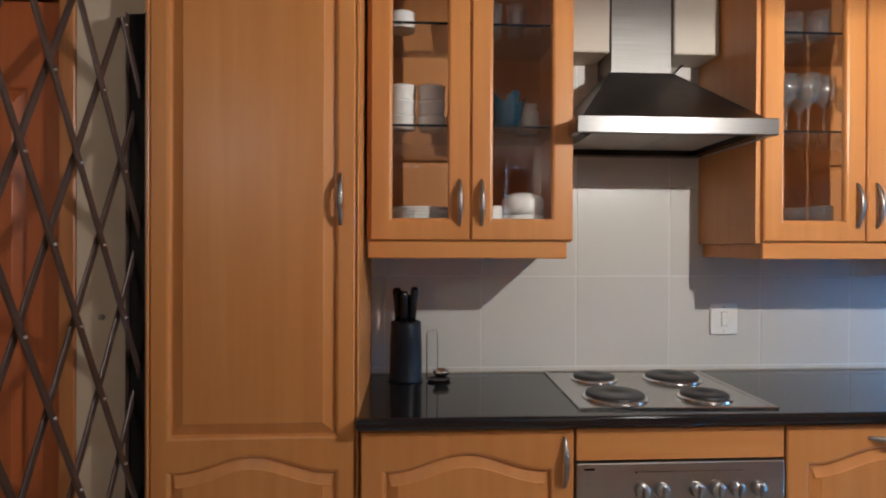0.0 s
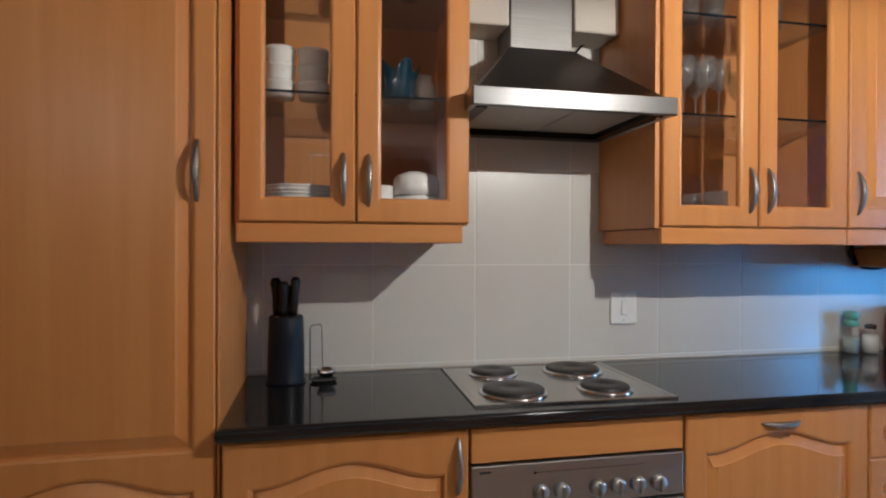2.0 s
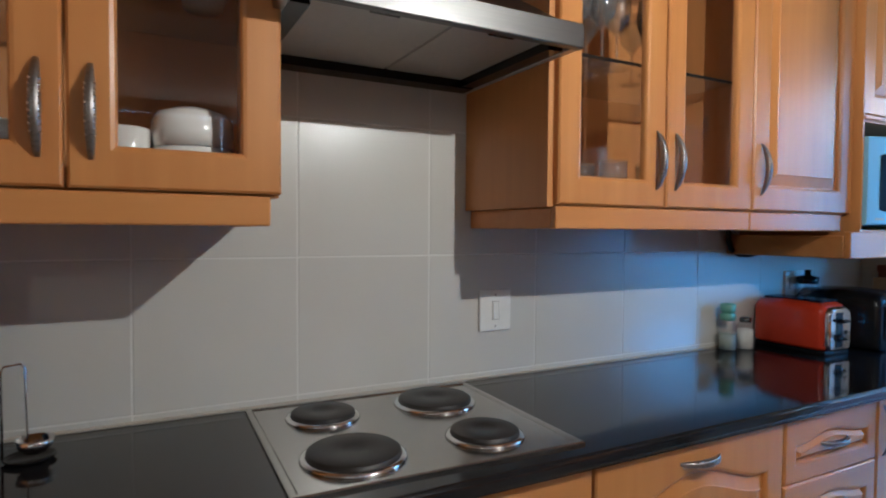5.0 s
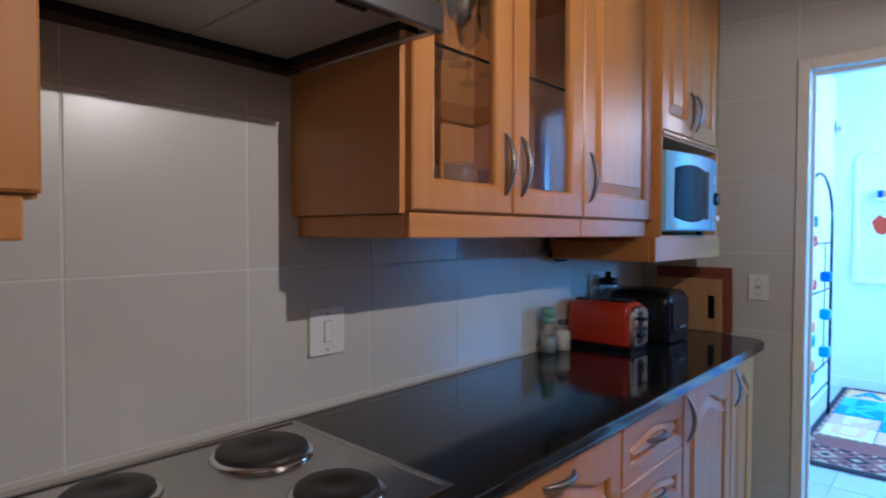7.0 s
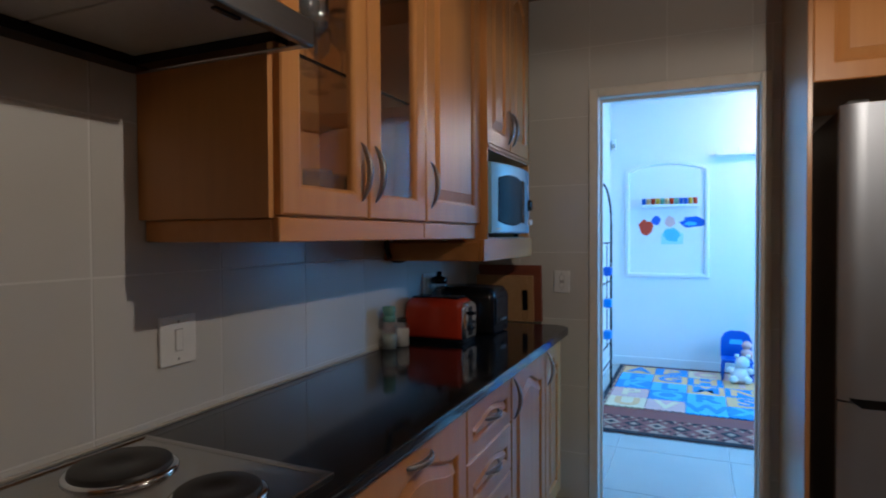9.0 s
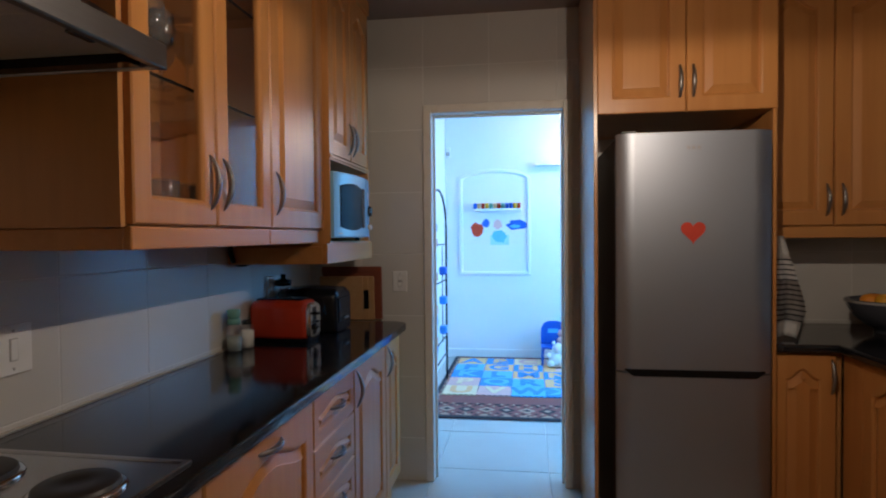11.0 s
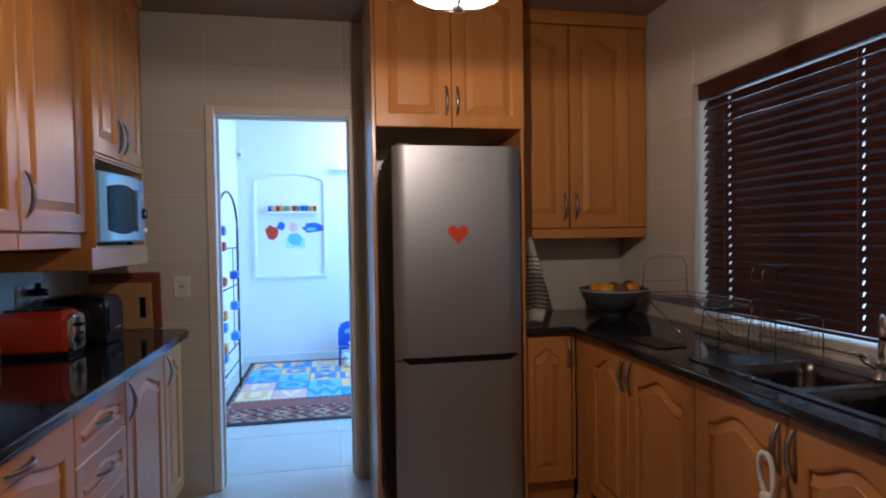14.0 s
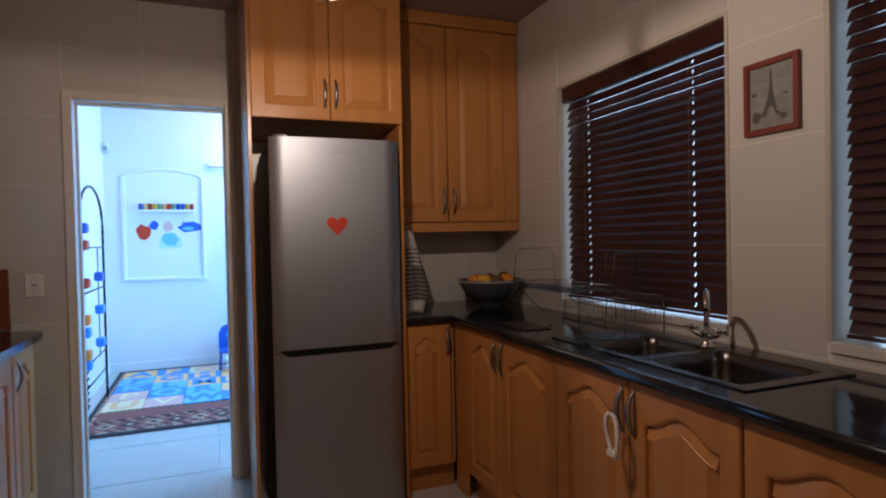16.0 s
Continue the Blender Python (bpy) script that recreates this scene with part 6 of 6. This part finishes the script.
for row, (rx, mats) in enumerate(((4.485, (RUGTAN, RUGDARK)), (4.535, (RUGDARK, RUGTAN)), (4.715, (RUGDARK, RUGTAN)), (4.765, (RUGTAN, RUGDARK)))):
    for k in range(38):
        y = 2.20 - 0.0485 * k - 0.012 * row
        part("lozenge", prism([(rx - 0.017, y), (rx, y - 0.017), (rx + 0.017, y), (rx, y + 0.017)], 0.0070, 0.0083 + 0.0001 * row), mats[k % 2], rug)
for k in range(15):
    x = 4.55 + 0.14 * k
    part("notch", prism([(x, 2.225), (x + 0.05, 2.19), (x + 0.10, 2.225)], 0.0066, 0.0080), RUGTAN, rug)
bm = bmesh.new()
for k in range(120):
    y = 0.36 + k * 0.0158
    add_box(bm, 4.372 + random.uniform(0, 0.008), 4.4005, y, y + 0.007, 0.0006, 0.004)
tagged(part("fringe", bm, RUGDARK, rug), kind="stuff")

# alphabet foam mat
COLS = [FOAMORANGE, FOAMBLUE, FOAMYELLOW, FOAMPINK, SKYBLUE]
LETTERS = ["ABCDE", "FGHIJ", "KLMNO", "PQRST", "UVWXY"]
TINT = [[0, 1, 2, 3, 1], [4, 0, 1, 0, 2], [1, 4, 0, 1, 3], [3, 1, 4, 0, 1], [2, 3, 4, 1, 0]]
INKS = [[1, 0, 3, 2, 0], [1, 1, 0, 3, 4], [4, 1, 1, 0, 2], [2, 4, 1, 1, 0], [0, 2, 1, 4, 3]]
MX, MY, PT = 6.46, 2.195, 0.292
for r in range(5):
    for c in range(5):
        x1, y1 = MX - PT * r, MY - PT * c
        t = thing("foam_mat_tile", pose(x1 - PT / 2, y1 - PT / 2, 0.0088), "interlocking foam play mat tile with the letter " + LETTERS[r][c], "play mat", "alphabet play mat")
        pts = []
        n = 6
        for side in range(4):
            for k in range(n * 4):
                u = k / (n * 4) - 0.5
                o = PT / 2 + (0.006 if (k // 2) % 2 else -0.006)
                p = (u * PT, -o)
                a = side * math.pi / 2
                pts.append((p[0] * math.cos(a) - p[1] * math.sin(a), p[0] * math.sin(a) + p[1] * math.cos(a)))
        part("foam", prism(pts, 0.0, 0.010), COLS[TINT[r][c]], t)
        cu = bpy.data.curves.new("letter", "FONT")
        cu.body, cu.size, cu.extrude, cu.align_x, cu.align_y = LETTERS[r][c], 0.29, 0.0008, "CENTER", "CENTER"
        cu.offset = 0.010
        tmp = bpy.data.objects.new("letter_tmp", cu)
        scene.collection.objects.link(tmp)
        me = bpy.data.meshes.new_from_object(tmp.evaluated_get(bpy.context.evaluated_depsgraph_get()))
        bpy.data.objects.remove(tmp)
        me.materials.clear()
        me.materials.append(COLS[INKS[r][c]])
        lt = new("letter", me)
        lt.parent = t
        lt.matrix_local = pose(0, 0, 0.0112, 0, 0, -90)

# toys by the far wall
tb = thing("toy_chair", pose(6.30, 1.20, 0.019), "blue plastic child's chair by the hall wall", "chair")
part("back", plate([(-0.13, 0.16), (0.13, 0.16), (0.13, 0.34), (0.10, 0.40), (0.05, 0.425), (-0.05, 0.425), (-0.10, 0.40), (-0.13, 0.34)], -0.012, 0.012), BLUE, tb).matrix_local = pose(0.1, 0, 0, 0, 0, 90)
part("seat", box(-0.12, 0.10, -0.13, 0.13, 0.16, 0.185, 0.008, 2), BLUE, tb)
part("back_emblem", plate([(-0.06, 0.30), (0.06, 0.30), (0.05, 0.345), (-0.05, 0.345)], -0.0135, -0.0115), SKYBLUE, tb).matrix_local = pose(0.075, 0, 0, 0, 0, 90)
for lx in (-0.10, 0.09):
    for ly in (-0.11, 0.11):
        part("leg", tube([(lx, ly, 0.162), (lx * 1.15, ly * 1.1, 0.0)], [0.013, 0.011], 10), BLUE, tb)
bm = bmesh.new()
for cx, cy, cz, r in ((0, 0, 0.075, 0.075), (0.0, -0.02, 0.185, 0.058), (-0.06, 0.055, 0.045, 0.035), (-0.06, -0.06, 0.045, 0.035), (-0.02, 0.075, 0.12, 0.028), (-0.02, -0.08, 0.12, 0.028), (0.0, 0.025, 0.245, 0.020), (0.0, -0.065, 0.245, 0.020)):
    bmesh.ops.create_icosphere(bm, subdivisions=3, radius=r, matrix=Matrix.Translation((cx, cy, cz)))
for v in bm.verts:
    v.co += v.normal * 0.006 * noise.noise(v.co * 60)
for f in bm.faces:
    f.smooth = True
pl = solid("plush_toy", bm, CLOTH, "fluffy white plush toy sitting on the play mat", "soft toy")
pl.location = (6.10, 1.185, 0.020)
bm = bmesh.new()
for cx, cy, cz, r in ((0, 0, 0.05, 0.05), (0.0, 0, 0.13, 0.04)):
    bmesh.ops.create_icosphere(bm, subdivisions=3, radius=r, matrix=Matrix.Translation((cx, cy, cz)))
for v in bm.verts:
    v.co += v.normal * 0.005 * noise.noise(v.co * 50)
for f in bm.faces:
    f.smooth = True
pk = solid("plush_toy", bm, FOAMPINK, "small pink plush toy on the chair seat", "soft toy")
pk.location = (6.27, 1.12, 0.2045)

# unseen fixture added round the warm hall light
hl = thing("hall_lamp", pose(6.05, 0.72, 0), "small warm glass lamp added out of view under the hall ceiling", "ceiling lamp")
part("globe", lathe([(0, 2.27), (0.05, 2.285), (0.085, 2.33), (0.09, 2.37), (0.075, 2.42), (0.04, 2.45)], 24), BULB, hl)
part("stem", tube([(0, 0, 2.45), (0, 0, 2.69)], 0.008, 8), WHITE, hl)
part("rose", lathe([(0, 2.66), (0.045, 2.675), (0.05, 2.6995), (0, 2.6995)], 18), WHITE, hl)

# ---------------------------------------------------------------- tiles, last
def tile_mesh(w, h, t, material, b=0.0012):
    bm = box(-w / 2, w / 2, -t, 0, -h / 2, h / 2)
    es = [e for e in bm.edges if all(v.co.y < -t / 2 for v in e.verts)]
    bmesh.ops.bevel(bm, geom=es, offset=b, segments=1, affect="EDGES")
    bmesh.ops.recalc_face_normals(bm, faces=bm.faces[:])
    me = bpy.data.meshes.new("tile")
    bm.to_mesh(me)
    bm.free()
    me.materials.append(material)
    return me


TILES = {}


def tile_wall(owner_name, turn, origin, u0, u1, z0, z1, pitch_u, pitch_z, off_u, off_z, holes):
    """Lay tiles on a wall. u runs along the wall; tiles are cut at edges and openings."""
    owner = bpy.data.objects[owner_name]
    gap = 0.0038
    us = sorted({u0, u1, *[off_u + k * pitch_u for k in range(-20, 30) if u0 < off_u + k * pitch_u < u1]})
    zs = sorted({z0, z1, *[off_z + k * pitch_z for k in range(-10, 12) if z0 < off_z + k * pitch_z < z1]})
    for a, b in zip(us, us[1:]):
        for c, d in zip(zs, zs[1:]):
            pieces = [(a, b, c, d)]
            for h in holes:
                nxt = []
                for p in pieces:
                    if p[1] <= h[0] or p[0] >= h[1] or p[3] <= h[2] or p[2] >= h[3]:
                        nxt.append(p)
                        continue
                    if p[0] < h[0]:
                        nxt.append((p[0], h[0], p[2], p[3]))
                    if p[1] > h[1]:
                        nxt.append((h[1], p[1], p[2], p[3]))
                    m0, m1 = max(p[0], h[0]), min(p[1], h[1])
                    if p[2] < h[2]:
                        nxt.append((m0, m1, p[2], h[2]))
                    if p[3] > h[3]:
                        nxt.append((m0, m1, h[3], p[3]))
                pieces = nxt
            for p in pieces:
                w, h_ = p[1] - p[0] - gap, p[3] - p[2] - gap
                if w < 0.01 or h_ < 0.01:
                    continue
                key = (round(w, 3), round(h_, 3))
                if key not in TILES:
                    TILES[key] = tile_mesh(w, h_, 0.006, TILE)
                t = new("tile", TILES[key])
                t.parent = owner
                um, zm = (p[0] + p[1]) / 2, (p[2] + p[3]) / 2
                t.matrix_world = origin(um, zm) @ pose(0, 0, 0, random.uniform(-0.12, 0.12), 0, turn + random.uniform(-0.12, 0.12))


tile_wall("wall_north", 0, lambda u, z: pose(u, N + 0.0066, z), -0.56, E, 0.0, CEILING, 0.3595, 0.34, 0.416, 1.258 - 0.34, [])
tile_wall("wall_east", -90, lambda u, z: pose(E + 0.0066, u, z), S, N, 0.0, CEILING, 0.3595, 0.34, 2.03, 1.258 - 0.34,
          [(DOORWAY[0] - 0.012, DOORWAY[1] + 0.012, 0, 2.07)])
tile_wall("wall_south", 180, lambda u, z: pose(u, S - 0.0066, z), W, E, 0.0, CEILING, 0.3595, 0.34, 1.45, 1.253 - 0.34,
          [(a - 0.012, b + 0.012, c - 0.03, d + 0.012) for a, b, c, d in WIN])


def floor_tiles(owner, x0, x1, y0, y1, pitch, ox, oy, material):
    me = {}
    xs = sorted({x0, x1, *[ox + k * pitch for k in range(-20, 20) if x0 < ox + k * pitch < x1]})
    ys = sorted({y0, y1, *[oy + k * pitch for k in range(-20, 20) if y0 < oy + k * pitch < y1]})
    for a, b in zip(xs, xs[1:]):
        for c, d in zip(ys, ys[1:]):
            w, h = b - a - 0.004, d - c - 0.004
            if w < 0.01 or h < 0.01:
                continue
            key = (round(w, 3), round(h, 3))
            if key not in me:
                me[key] = tile_mesh(w, h, 0.006, material)
            t = new("floor_tile", me[key])
            t.parent = owner
            t.matrix_world = pose((a + b) / 2, (c + d) / 2, -0.006, -90, 0, 0)


floor_tiles(floor, W, 3.475, S, N, 0.645, 3.475, 2.0, FLOOR)
floor_tiles(hall_floor, 3.475, FAR, HS, HN, 0.645, 4.12, 2.0, FLOOR)
